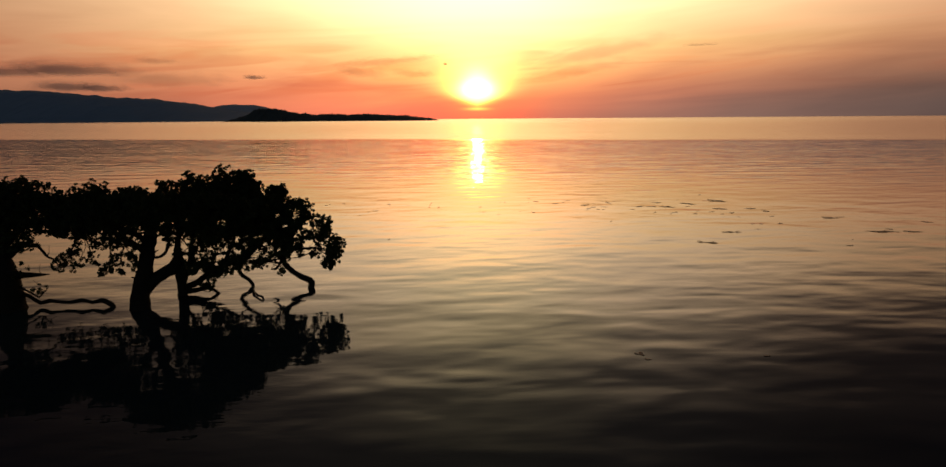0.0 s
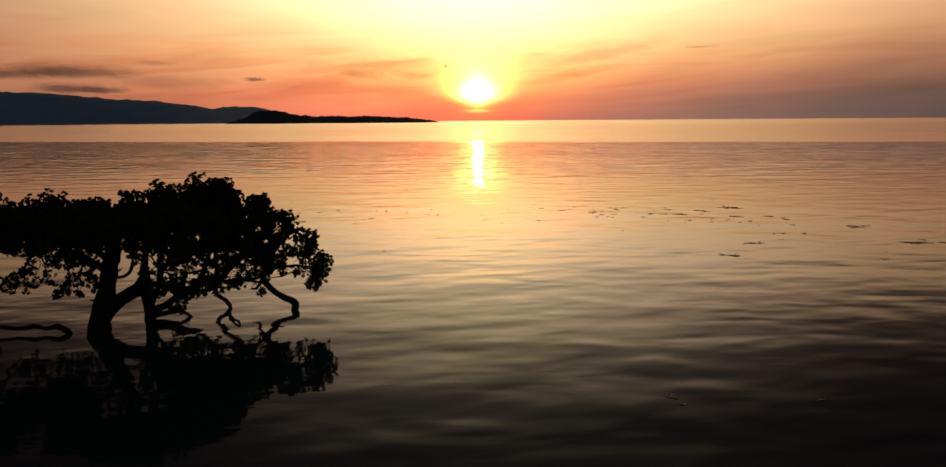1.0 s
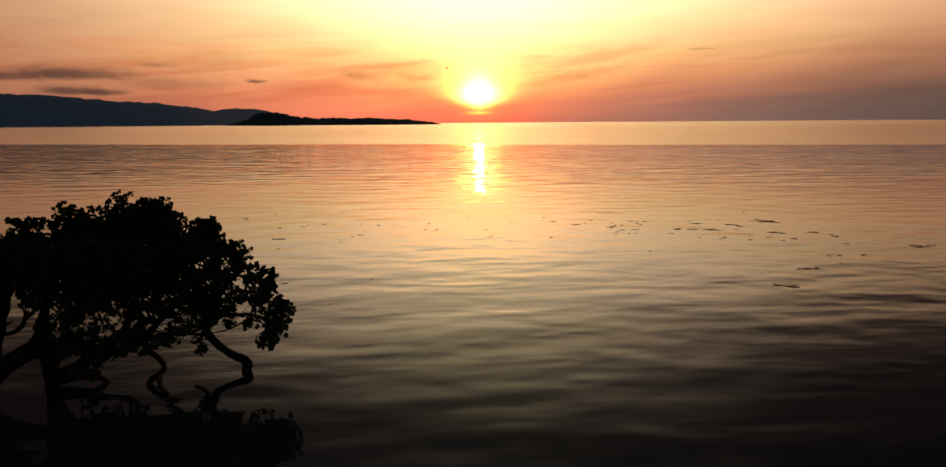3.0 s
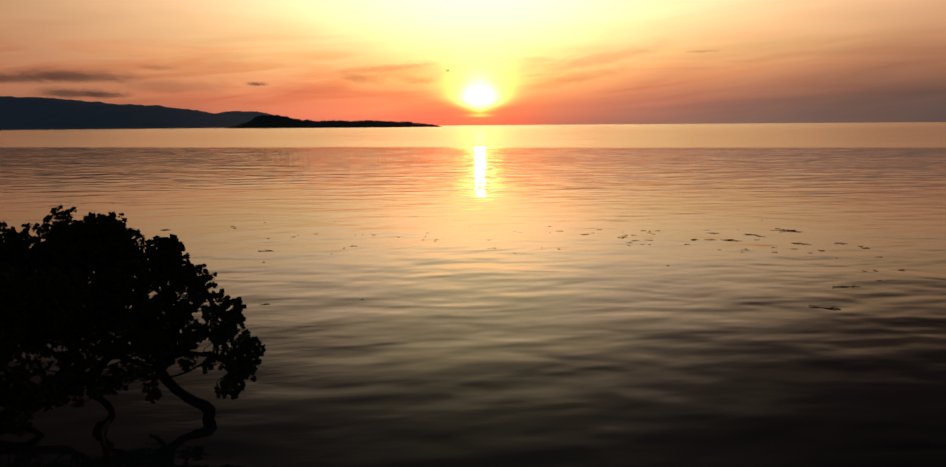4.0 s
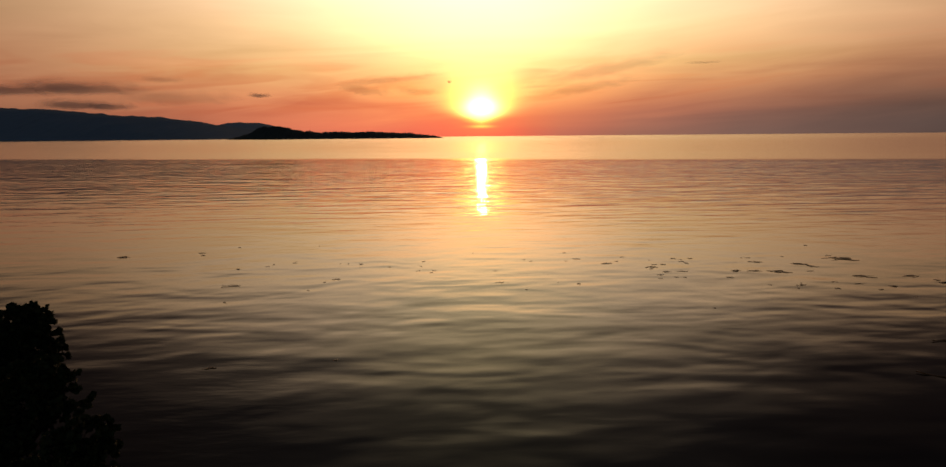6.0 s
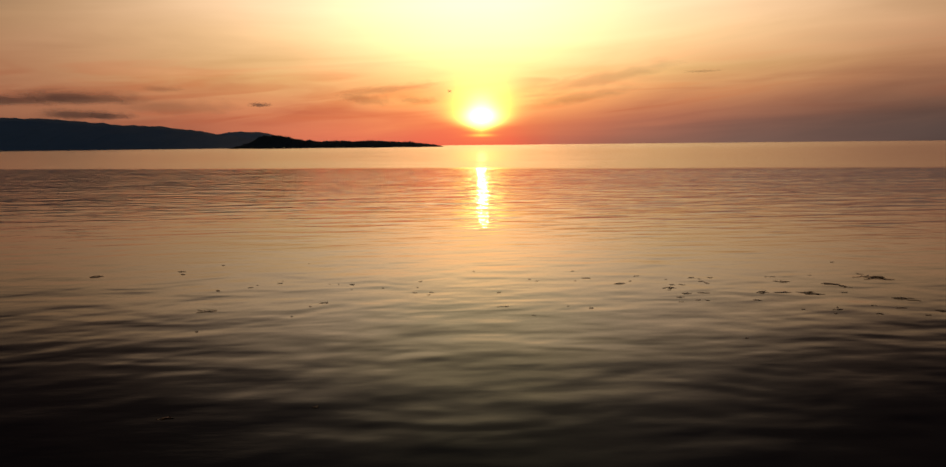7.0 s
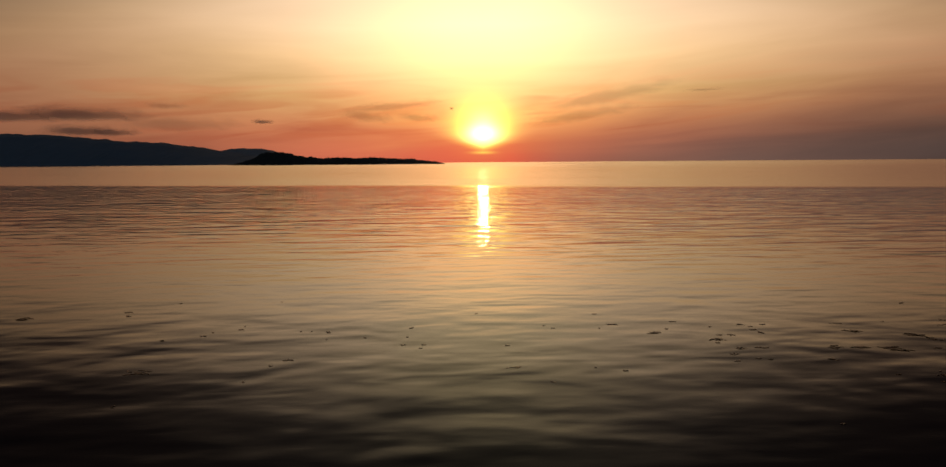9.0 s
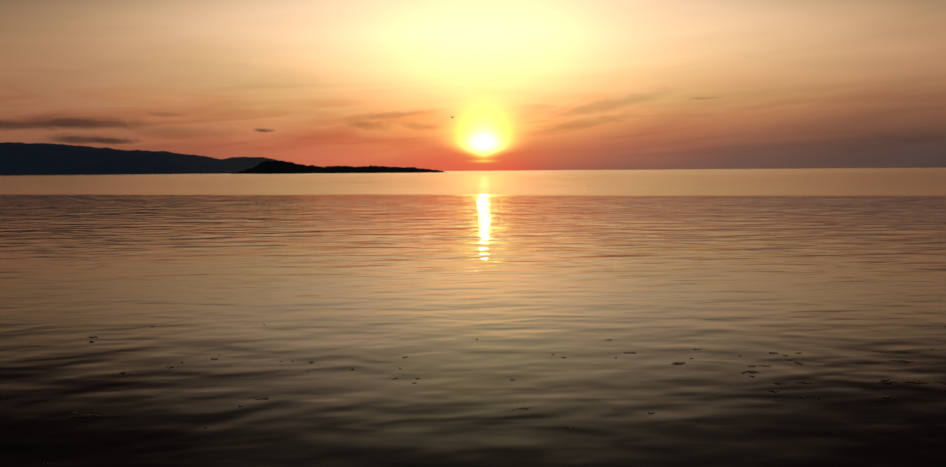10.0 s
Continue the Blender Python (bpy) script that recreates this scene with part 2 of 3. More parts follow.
def leaf_material():
    mat, k, b, out = material("mangrove_leaf")
    isle = k.n("ShaderNodeNewGeometry").outputs["Random Per Island"]
    co = k.n("ShaderNodeTexCoord").outputs["Object"]
    k.put(b.inputs["Base Color"], k.mix(isle, k.mix(k.noise(co, 30.0, 3), (0.016, 0.026, 0.010), (0.032, 0.044, 0.015)), (0.045, 0.048, 0.015)))
    b.inputs["Roughness"].default_value = 0.6
    b.inputs["Specular IOR Level"].default_value = 0.15
    return mat


def land_material(name, dark, pale, scale):
    mat, k, b, out = material(name)
    co = k.n("ShaderNodeTexCoord").outputs["Object"]
    f = k.m("MULTIPLY_ADD", k.noise(co, scale, 6, 0.65), 0.6, k.m("MULTIPLY", k.noise(co, scale * 0.12, 3), 0.4))
    k.put(b.inputs["Base Color"], k.mix(f, dark, pale))
    b.inputs["Roughness"].default_value = 0.95
    b.inputs["Specular IOR Level"].default_value = 0.1
    return mat


def weed_material():
    mat, k, b, out = material("wet_weed")
    rnd = k.n("ShaderNodeObjectInfo").outputs["Random"]
    co = k.n("ShaderNodeTexCoord").outputs["Object"]
    k.put(b.inputs["Base Color"], k.mix(k.m("MULTIPLY_ADD", k.noise(co, 25.0, 4), 0.5, k.m("MULTIPLY", rnd, 0.5)), (0.07, 0.028, 0.010), (0.22, 0.095, 0.032)))
    b.inputs["Roughness"].default_value = 0.30
    b.inputs["Specular IOR Level"].default_value = 0.28
    return mat


def cloud_material(name, strength, ragged, tint):
    """Soft thin cloud: dense in the middle, ragged towards its rim."""
    mat, k, b, out = material(name)
    co = k.n("ShaderNodeTexCoord").outputs["Object"]
    x, y, z = k.split(co)
    n1 = k.m("SUBTRACT", k.noise(k.xyz(k.m("MULTIPLY", x, 2.2), 1.0, k.m("MULTIPLY", z, 1.2)), 1.0, 5, 0.6, 0.4), 0.5)
    lower = k.m("MULTIPLY", z, k.span(z, -0.05, 0.05, 1.5, 1.0))
    r = k.m("SQRT", k.m("ADD", k.m("POWER", k.m("ABSOLUTE", x), 2.0), k.m("POWER", k.m("ABSOLUTE", lower), 2.0)))
    dens = k.span(k.m("ADD", r, k.m("MULTIPLY", n1, ragged)), 0.10, 0.92, strength, 0.0)
    b.inputs["Base Color"].default_value = (*tint, 1)
    b.inputs["Roughness"].default_value = 1.0
    b.inputs["Specular IOR Level"].default_value = 0.0
    k.put(b.inputs["Alpha"], dens)
    return mat


WATER = water_material()
BARK = bark_material()
LEAF = leaf_material()
# the distance haze over both hills is mixed into their pale blue base colours
HILL_HAZE = land_material("wooded_hill_haze", (0.20, 0.26, 0.34), (0.27, 0.34, 0.42), 0.02)
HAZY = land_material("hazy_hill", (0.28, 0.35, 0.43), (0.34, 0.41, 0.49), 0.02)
ISLET = land_material("wooded_point", (0.05, 0.06, 0.06), (0.09, 0.10, 0.09), 0.08)
WEED = weed_material()
CLOUD = cloud_material("grey_cloud", 0.70, 0.95, (0.55, 0.52, 0.56))
# the sunset's rusty light on the wisps is put into their base colour
WISP = cloud_material("thin_cloud", 0.26, 1.3, (0.85, 0.52, 0.40))


def part(name, bm, mat, parent=None, label="", smooth=False):
    me = bpy.data.meshes.new(name)
    bm.to_mesh(me)
    bm.free()
    if smooth:
        me.polygons.foreach_set("use_smooth", [True] * len(me.polygons))
    me.materials.append(mat)
    ob = new(name, me)
    if parent:
        ob.parent = parent
    return tagged(ob, label)


def base(name, x, y, z, label, category, group="", kind=""):
    ob = new(name)
    ob.location = (x, y, z)
    return tagged(ob, label, category, group, kind)


# ---------------------------------------------------------------- sea
def sheet(name, reach):
    """A flat sheet, finer in the middle, out to the horizon."""
    steps = [-reach, -2500, -1000, -400, -150, -60, -20, 0, 20, 60, 150, 400, 1000, 2500, reach]
    bm = bmesh.new()
    grid = [[bm.verts.new((a, b, 0)) for a in steps] for b in steps]
    for i in range(len(steps) - 1):
        for j in range(len(steps) - 1):
            bm.faces.new((grid[i][j], grid[i][j + 1], grid[i + 1][j + 1], grid[i + 1][j]))
    return part(name, bm, WATER)


tagged(sheet("water", 6000), "calm rippled sea reflecting the orange sunset sky", "water", kind="structure")


# ---------------------------------------------------------------- far land
def ridge(name, mat, dist, depth, rows, bumps, label, seed, trees=0.8):
    """A wooded ridge whose crest follows (bearing, elevation) rows in degrees; it falls to the shore in front and behind."""
    rng = random.Random(seed)
    bm = bmesh.new()
    a0, a1 = rows[0][0], rows[-1][0]
    n = int((a1 - a0) / 0.055)
    cross = [(-1.0, -0.02), (-0.93, 0.10), (-0.75, 0.34), (-0.5, 0.63), (-0.22, 0.90), (0.0, 1.0), (0.4, 0.8), (1.0, -0.02)]
    lines = []
    for i in range(n + 1):
        a = a0 + (a1 - a0) * i / n
        crest = np.interp(a, [r[0] for r in rows], [r[1] for r in rows])
        x = dist * math.tan(radians(a))
        full = max(0.0, dist / math.cos(radians(a)) * math.tan(radians(max(crest, 0))) + 6.0 * min(1, max(crest, 0) / 0.2))
        line = []
        for c, f in cross:
            p = Vector((x, dist + c * depth, 0))
            rough = noise.fractal(Vector((p.x, p.y, seed * 40.0)) * (1.0 / (bumps * 9)), 0.8, 2.0, 5) * bumps * 0.7 + abs(noise.noise(Vector((p.x, p.y, 9.0)) / (bumps * 1.6))) * bumps * trees
            z = full * f + (rough * min(1.0, full / (bumps * 2.5)) if f > 0 else 0)
            line.append(bm.verts.new((p.x, p.y + noise.noise(p / 90.0) * depth * 0.05, max(z, -2.0))))
        lines.append(line)
    for i in range(n):
        for j in range(len(cross) - 1):
            bm.faces.new((lines[i][j], lines[i + 1][j], lines[i + 1][j + 1], lines[i][j + 1]))
    ob = part(name, bm, mat, smooth=False)
    return tagged(ob, label, "hill")


ridge("hill", HILL_HAZE, 2900, 500, [(-62, 0.4), (-55, 1.1), (-47, 1.8), (-41, 2.1), (-37.5, 2.22), (-34.3, 2.2), (-30.3, 1.82), (-27.0, 1.67), (-25.6, 1.49), (-23.9, 1.28), (-22.7, 1.01), (-20, 0.6), (-17, 0)],
      5.0, "long wooded hill, dusky blue with haze, across the bay", 1)
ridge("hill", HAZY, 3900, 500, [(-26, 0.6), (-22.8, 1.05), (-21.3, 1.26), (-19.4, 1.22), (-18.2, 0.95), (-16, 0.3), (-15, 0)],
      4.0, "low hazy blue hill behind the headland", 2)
ridge("headland", ISLET, 2000, 90, [(-21.3, 0.0), (-20.4, 0.22), (-19.9, 0.38), (-19.4, 0.74), (-18.9, 0.86), (-17.8, 0.88), (-17.0, 0.76), (-16.2, 0.60), (-15.7, 0.46), (-14.5, 0.36), (-13.2, 0.40), (-11.8, 0.36), (-10.5, 0.40), (-9.4, 0.37), (-8.4, 0.33), (-7.2, 0.27), (-6.2, 0.20), (-5.2, 0.14), (-4.4, 0.09), (-3.8, 0.05), (-3.4, 0.0)],
      3.4, "low dark headland fringed with trees, tapering into the sea", 3, 2.0)
bpy.data.objects["headland"]["category"] = "headland"


# ---------------------------------------------------------------- clouds
def cloud(az, el, wide, tall, mat, label, seed, tilt=0.0):
    """A flat lens of cloud 4.4 km off; sizes in degrees."""
    d = 4400.0
    bm = bmesh.new()
    bmesh.ops.create_icosphere(bm, subdivisions=4, radius=1.0)
    for v in bm.verts:
        s = 1.0 + 0.16 * noise.noise(v.co * 2.2 + Vector((seed * 7.0, 0, 0)))
        v.co = Vector((v.co.x * s, v.co.y * 0.02, v.co.z * s))
    # the near half alone is dense enough to see
    bmesh.ops.bisect_plane(bm, geom=bm.verts[:] + bm.edges[:] + bm.faces[:], plane_co=(0, 0, 0), plane_no=(0, 1, 0), clear_outer=True)
    ob = part("cloud", bm, mat, smooth=True)
    a, e = radians(az), radians(el)
    size = d * math.tan(radians(1.0))
    ob.matrix_world = Matrix.LocRotScale((d * math.sin(a), d * math.cos(a), d * math.tan(e) + 6.5), Euler((0, -radians(tilt), -a)), (wide * size * 1.15, size, tall * size * 1.5))
    return tagged(ob, label, "cloud", "clouds over the bay")


cloud(-32.8, 3.78, 5.4, 0.62, CLOUD, "long grey streak of cloud over the hill", 1)
cloud(-37.6, 3.5, 5.0, 0.5, CLOUD, "grey streak of cloud above the hill", 2)
cloud(-33.0, 2.54, 2.9, 0.44, CLOUD, "small grey cloud low over the hill", 3)
cloud(-30.7, 2.46, 2.3, 0.36, CLOUD, "small grey cloud low over the hill", 4)
cloud(-19.3, 3.50, 1.15, 0.22, CLOUD, "tiny grey cloud in the orange sky", 5)
cloud(18.9, 5.88, 1.8, 0.13, WISP, "thin dark wisp in the orange sky", 6)
cloud(-2.83, 4.74, 0.22, 0.14, CLOUD, "tiny dark speck of cloud beside the sun", 7)
cloud(-26.8, 4.65, 1.9, 0.28, WISP, "faint brownish wisp of cloud", 8)
cloud(-26.0, 3.2, 5.5, 0.7, WISP, "faint brownish wisp of cloud", 9)
cloud(-10.6, 4.05, 2.8, 0.55, WISP, "faint rusty wisp of cloud near the sun", 10, -7)
cloud(-6.0, 3.95, 2.2, 0.42, WISP, "faint rusty wisp of cloud near the sun", 11, -3)
cloud(-8.2, 4.95, 4.8, 0.45, WISP, "long faint wisp of cloud rising towards the sun", 13, 6)
cloud(10.3, 5.5, 7.4, 0.75, WISP, "long rusty wisp of cloud rising from the sun", 12, 10)
cloud(8.5, 4.0, 5.6, 0.60, WISP, "rusty wisp of cloud low beside the sun", 14, 8)


# ---------------------------------------------------------------- mangrove trees
def smooth_path(points, step=0.16):
    """Points along a Catmull-Rom curve; each point is (x, y, z, radius)."""
    p = [np.array(q, float) for q in points]
    p = [2 * p[0] - p[1]] + p + [2 * p[-1] - p[-2]]
    res = []
    for i in range(1, len(p) - 2):
        n = max(2, int(np.linalg.norm(p[i + 1][:3] - p[i][:3]) / step))
        for j in range(n):
            t = j / n
            res.append(0.5 * (2 * p[i] + (p[i + 1] - p[i - 1]) * t + (2 * p[i - 1] - 5 * p[i] + 4 * p[i + 1] - p[i + 2]) * t * t + (3 * p[i] - p[i - 1] - 3 * p[i + 1] + p[i + 2]) * t ** 3))
    res.append(p[-2])
    # small crooks along the way
    for i, q in enumerate(res):
        w = noise.noise_vector(Vector(q[:3]) * 2.6) * (0.022 + 0.22 * min(q[3], 0.1))
        res[i] = np.array((q[0] + w.x, q[1] + w.y, q[2] + w.z, q[3]))
    return res


def tube(bm, points, sides=9, rough=0.12, step=0.16, seed=0.0):
    """A bent, knobbly, tapering limb along points (x, y, z, radius)."""
    path = smooth_path(points, step)
    rings = []
    side = Vector((0.31, 0.87, 0.38)).normalized()
    for i, q in enumerate(path):
        c = Vector(q[:3])
        d = Vector(path[min(i + 1, len(path) - 1)][:3]) - Vector(path[max(i - 1, 0)][:3])
        d.normalize()
        side = (side - d * side.dot(d)).normalized()
        other = d.cross(side)
        ring = []
        for s in range(sides):
            a = 2 * math.pi * s / sides
            w = side * math.cos(a) + other * math.sin(a)
            r = max(q[3], 0.004) * (1 + rough * 1.6 * noise.noise((c + w * q[3]) * 4.0 + Vector((seed, 0, 0))))
            ring.append(bm.verts.new(c + w * r))
        rings.append(ring)
    for a, b in zip(rings, rings[1:]):
        for s in range(sides):
            bm.faces.new((a[s], a[(s + 1) % sides], b[(s + 1) % sides], b[s]))
    for ring, flip in ((rings[0], True), (rings[-1], False)):
        bm.faces.new(list(reversed(ring)) if flip else ring)


def limb(tree, name, points, label="", sides=9, twigs=0, seed=1):
    """One limb as a part; points in the world, the tree's base is taken off."""
    o = tree.location
    bm = bmesh.new()
    tube(bm, [(x - o.x, y - o.y, z - o.z, r) for x, y, z, r in points], sides, seed=seed)
    rng = random.Random(seed)
    path = smooth_path([(x - o.x, y - o.y, z - o.z, r) for x, y, z, r in points])
    for _ in range(twigs):
        q = path[rng.randrange(len(path) // 3, len(path))]
        d = Vector((rng.uniform(-1, 1), rng.uniform(-1, 1), rng.uniform(-0.5, 0.7))).normalized()
        pts, c = [], Vector(q[:3])
        for j in range(4):
            pts.append((*c, max(0.006, q[3] * 0.35 * (1 - j / 4))))
            d = (d + Vector((rng.uniform(-0.6, 0.6), rng.uniform(-0.6, 0.6), rng.uniform(-0.5, 0.6)))).normalized()
            c = c + d * rng.uniform(0.10, 0.2)
        tube(bm, pts, 5, seed=seed + 3, step=0.2)
    return part(name, bm, BARK, tree, label, smooth=True)


def leaf_mesh(centres, outward, rng, size):
    """Rosettes of stiff oval leaves, each folded along its rib, about the given twig ends."""
    m = len(centres)
    per = 15
    c = np.repeat(centres, per, axis=0)
    o = np.repeat(outward, per, axis=0)
    n = len(c)
    d = rng.normal(size=(n, 3)) + o * 0.9
    d[:, 2] += 0.15
    d /= np.linalg.norm(d, axis=1)[:, None]
    up = rng.normal(size=(n, 3)) * 0.8 + np.array([0, 0, 0.7])
    s = np.cross(d, up)
    s /= np.linalg.norm(s, axis=1)[:, None]
    nor = np.cross(s, d)
    ln = (size * rng.uniform(0.7, 1.25, n))[:, None]
    w = ln * rng.uniform(0.42, 0.54, n)[:, None]
    b = c + d * (0.035 * rng.uniform(0, 1, n)[:, None])
    fold = 0.22
    v = np.stack([b, b + d * ln * 0.38 + s * w + nor * w * fold, b + d * ln * 0.78 + s * w * 0.8 + nor * w * fold * 0.7 - nor * ln * 0.04, b + d * ln - nor * ln * 0.09,
                  b + d * ln * 0.78 - s * w * 0.8 + nor * w * fold * 0.7 - nor * ln * 0.04, b + d * ln * 0.38 - s * w + nor * w * fold], axis=1)
    i = np.arange(n) * 6
    faces = np.concatenate([np.stack([i, i + 1, i + 2, i + 3], 1), np.stack([i, i + 3, i + 4, i + 5], 1)])
    me = bpy.data.meshes.new("leaf_clump")
    me.from_pydata(v.reshape(-1, 3).tolist(), [], faces.tolist())
    return me


def clump(tree, x, y, z, rx, rz, fill, root, seed, size=0.073):
    """A head of foliage: twigs forking out from root towards the rim, with leaf rosettes on them."""
    rng = np.random.default_rng(seed)
    o = np.array(tree.location)
    c = np.array((x, y, z)) - o
    rx, rz = rx - 0.03, rz - 0.03
    r = np.array((rx, max(rx, rz) * 0.95, rz))
    thin = min(1.0, max(0.0, (z - 1.5) / 1.9))
    n = int(max(14, (0.46 + 0.5 * thin) * fill * 370 * (rx * r[1] * rz) ** 0.72 / 0.36))
    v = rng.normal(size=(n, 3))
    v /= np.linalg.norm(v, axis=1)[:, None]
    lump = np.array([1.0 + 0.42 * noise.noise(Vector(p) * 1.9 + Vector((seed * 3.7, 0, 0))) + 0.18 * noise.noise(Vector(p) * 5.0 + Vector((0, seed * 1.3, 0))) for p in v])
    rad = rng.uniform(0.12, 1.0, n) ** 0.5
    p = c + v * r * 0.98 * (lump * rad)[:, None]
    # the foliage opens into ragged gaps, more of them low in the crown
    gap = np.array([noise.noise(Vector((q[0] * 2.8, q[1] * 0.4, q[2] * 2.8))) for q in p])
    keep = (p[:, 2] + o[2] > 0.12) & (gap < 0.07 + 0.23 * np.clip((p[:, 2] + o[2] - 1.9) / 1.8, 0, 1) + 0.5 * max(0.0, fill - 1.0))
    p, v = p[keep], v[keep]
    ob = new("leaf_clump", leaf_mesh(p, v, rng, size))
    ob.data.materials.append(LEAF)
    ob.parent = tree
    tagged(ob, kind="stuff")
    # twigs
    bm = bmesh.new()
    rt = np.array(root) - o
    main = max(0.012, 0.05 * min(rx, 0.8))
    mid = (rt + c) / 2 + rng.normal(size=3) * 0.08
    tube(bm, [(*rt, main * 1.3), (*mid, main), (*c, main * 0.6)], 6, step=0.2, seed=seed)
    for j in range(0, len(p), 9):
        q = p[j]
        s = rt + (c - rt) * rng.uniform(0.45, 1.0)
        h = (s + q) / 2 + rng.normal(size=3) * 0.07
        tube(bm, [(*s, 0.014), (*h, 0.010), (*q, 0.005)], 4, step=0.3, seed=seed)
    part("twig", bm, BARK, tree, "", smooth=True)
    return ob


def old_mangrove():
    t = base("mangrove_tree", -11.07, 17.8, 0, "old spreading mangrove tree, black against the sunset, standing in water", "tree", "mangroves in the shallows")
    limb(t, "trunk", [(-11.0, 17.6, -0.55, 0.40), (-11.07, 17.78, 0.0, 0.34), (-11.25, 18.3, 0.52, 0.285), (-11.2, 18.7, 1.29, 0.26), (-11.2, 19.1, 2.1, 0.23), (-11.12, 19.5, 3.0, 0.15), (-11.0, 19.7, 3.6, 0.07)], "thick leaning trunk", 14, 4, 1)
    limb(t, "limb", [(-11.25, 18.3, 0.35, 0.27), (-10.98, 18.65, 0.74, 0.22), (-10.65, 18.95, 0.98, 0.22), (-10.4, 19.2, 1.16, 0.23), (-10.33, 19.3, 1.45, 0.17)], "", 11, 0, 2)
    limb(t, "stem", [(-10.3, 19.45, -0.5, 0.17), (-10.33, 19.4, 0.0, 0.165), (-10.3, 19.35, 0.35, 0.17), (-10.33, 19.3, 1.2, 0.18), (-10.42, 19.55, 1.9, 0.11), (-10.4, 20.0, 3.1, 0.07)], "second stem rising from the water", 11, 4, 3)
    limb(t, "limb", [(-10.3, 19.4, 0.25, 0.13), (-10.0, 19.7, 0.36, 0.12), (-9.62, 20.2, 0.6, 0.10), (-9.25, 20.7, 0.95, 0.085), (-8.95, 21.0, 1.7, 0.07), (-8.8, 21.2, 2.5, 0.05)], "", 9, 4, 4)
    limb(t, "limb", [(-10.32, 19.38, 0.1, 0.10), (-9.9, 19.5, 0.17, 0.09), (-9.45, 19.55, 0.2, 0.07), (-9.1, 19.6, 0.05, 0.05), (-8.9, 19.6, -0.2, 0.04)], "", 8, 3, 5)
    limb(t, "limb", [(-10.3, 19.4, 0.4, 0.09), (-10.12, 19.7, 1.0, 0.085), (-10.12, 19.9, 1.7, 0.075), (-9.95, 20.1, 2.5, 0.05)], "", 8, 3, 6)
    limb(t, "hanging_limb", [(-7.02, 18.5, -0.15, 0.030), (-7.15, 18.8, 0.08, 0.036), (-7.5, 19.2, 0.06, 0.04), (-7.85, 19.8, 0.05, 0.05), (-8.12, 20.5, -0.06, 0.06), (-8.14, 20.62, 0.08, 0.075), (-8.3, 20.68, 0.24, 0.08), (-8.58, 20.78, 0.37, 0.075), (-8.72, 20.85, 0.6, 0.08), (-8.62, 20.95, 0.83, 0.085), (-8.42, 21.0, 1.1, 0.09), (-8.2, 21.1, 1.35, 0.09), (-7.75, 21.3, 1.9, 0.08), (-7.9, 21.8, 2.8, 0.06)], "limb drooping into the water", 9, 4, 7)
    limb(t, "hanging_limb", [(-5.84, 20.3, -0.4, 0.10), (-5.81, 20.32, -0.12, 0.11), (-5.82, 20.34, 0.02, 0.125), (-5.79, 20.36, 0.19, 0.135), (-5.98, 20.4, 0.33, 0.115), (-6.3, 20.45, 0.46, 0.11), (-6.72, 20.55, 0.72, 0.11), (-6.93, 20.6, 1.18, 0.115), (-6.62, 20.7, 1.86, 0.09), (-6.15, 20.95, 2.5, 0.05)], "crooked limb dipping to the water", 10, 5, 8)
    limb(t, "limb", [(-7.45, 20.8, 0.62, 0.03), (-7.25, 20.7, 0.66, 0.045), (-7.05, 20.65, 0.92, 0.055), (-6.95, 20.6, 1.15, 0.06)], "", 7, 3, 9)
    limb(t, "limb", [(-6.9, 20.6, 1.2, 0.08), (-6.4, 20.5, 1.45, 0.06), (-5.7, 20.2, 1.6, 0.045), (-5.1, 19.9, 1.6, 0.03)], "", 8, 4, 10)
    limb(t, "limb", [(-11.2, 19.05, 1.95, 0.12), (-11.6, 19.1, 2.3, 0.10), (-12.2, 19.2, 2.5, 0.09), (-13.0, 19.3, 2.65, 0.07), (-13.7, 19.3, 2.5, 0.05), (-14.0, 19.1, 1.9, 0.03)], "", 9, 6, 11)
    limb(t, "limb", [(-11.16, 19.3, 2.4, 0.13), (-11.7, 19.5, 2.9, 0.10), (-12.6, 19.8, 3.1, 0.08), (-13.5, 19.8, 3.4, 0.05)], "", 9, 5, 12)
    limb(t, "limb", [(-11.0, 18.9, 1.55, 0.05), (-10.82, 19.0, 1.55, 0.055), (-10.62, 19.1, 1.72, 0.05), (-10.58, 19.2, 2.0, 0.05)], "", 7, 2, 13)
    limb(t, "limb", [(-8.8, 21.1, 2.3, 0.07), (-9.0, 21.4, 3.0, 0.07), (-9.2, 21.7, 3.7, 0.05)], "", 8, 5, 14)
    heads = [(-13.59, 19.8, 3.5, 0.87, 0.7, 1.0), (-13.85, 19.2, 2.55, 0.75, 0.62, 0.8), (-14.08, 19.0, 1.5, 0.34, 0.62, 0.6), (-11.36, 17.9, 3.49, 0.79, 0.66, 1.0), (-11.66, 17.9, 2.55, 0.7, 0.56, 0.55), (-11.9, 18.8, 1.55, 0.42, 0.3, 0.3), (-10.39, 17.9, 3.32, 0.79, 0.77, 1.0), (-10.64, 19.7, 3.6, 0.66, 0.66, 1.0), (-10.1, 20.6, 3.72, 0.6, 0.72, 1.0), (-9.22, 21.8, 3.72, 1.0, 0.86, 1.15), (-8.7, 22.3, 3.52, 0.57, 0.72, 1.2), (-7.66, 22.65, 3.3, 0.52, 0.5, 1.3), (-9.86, 20.3, 2.56, 0.9, 0.85, 1.0)]
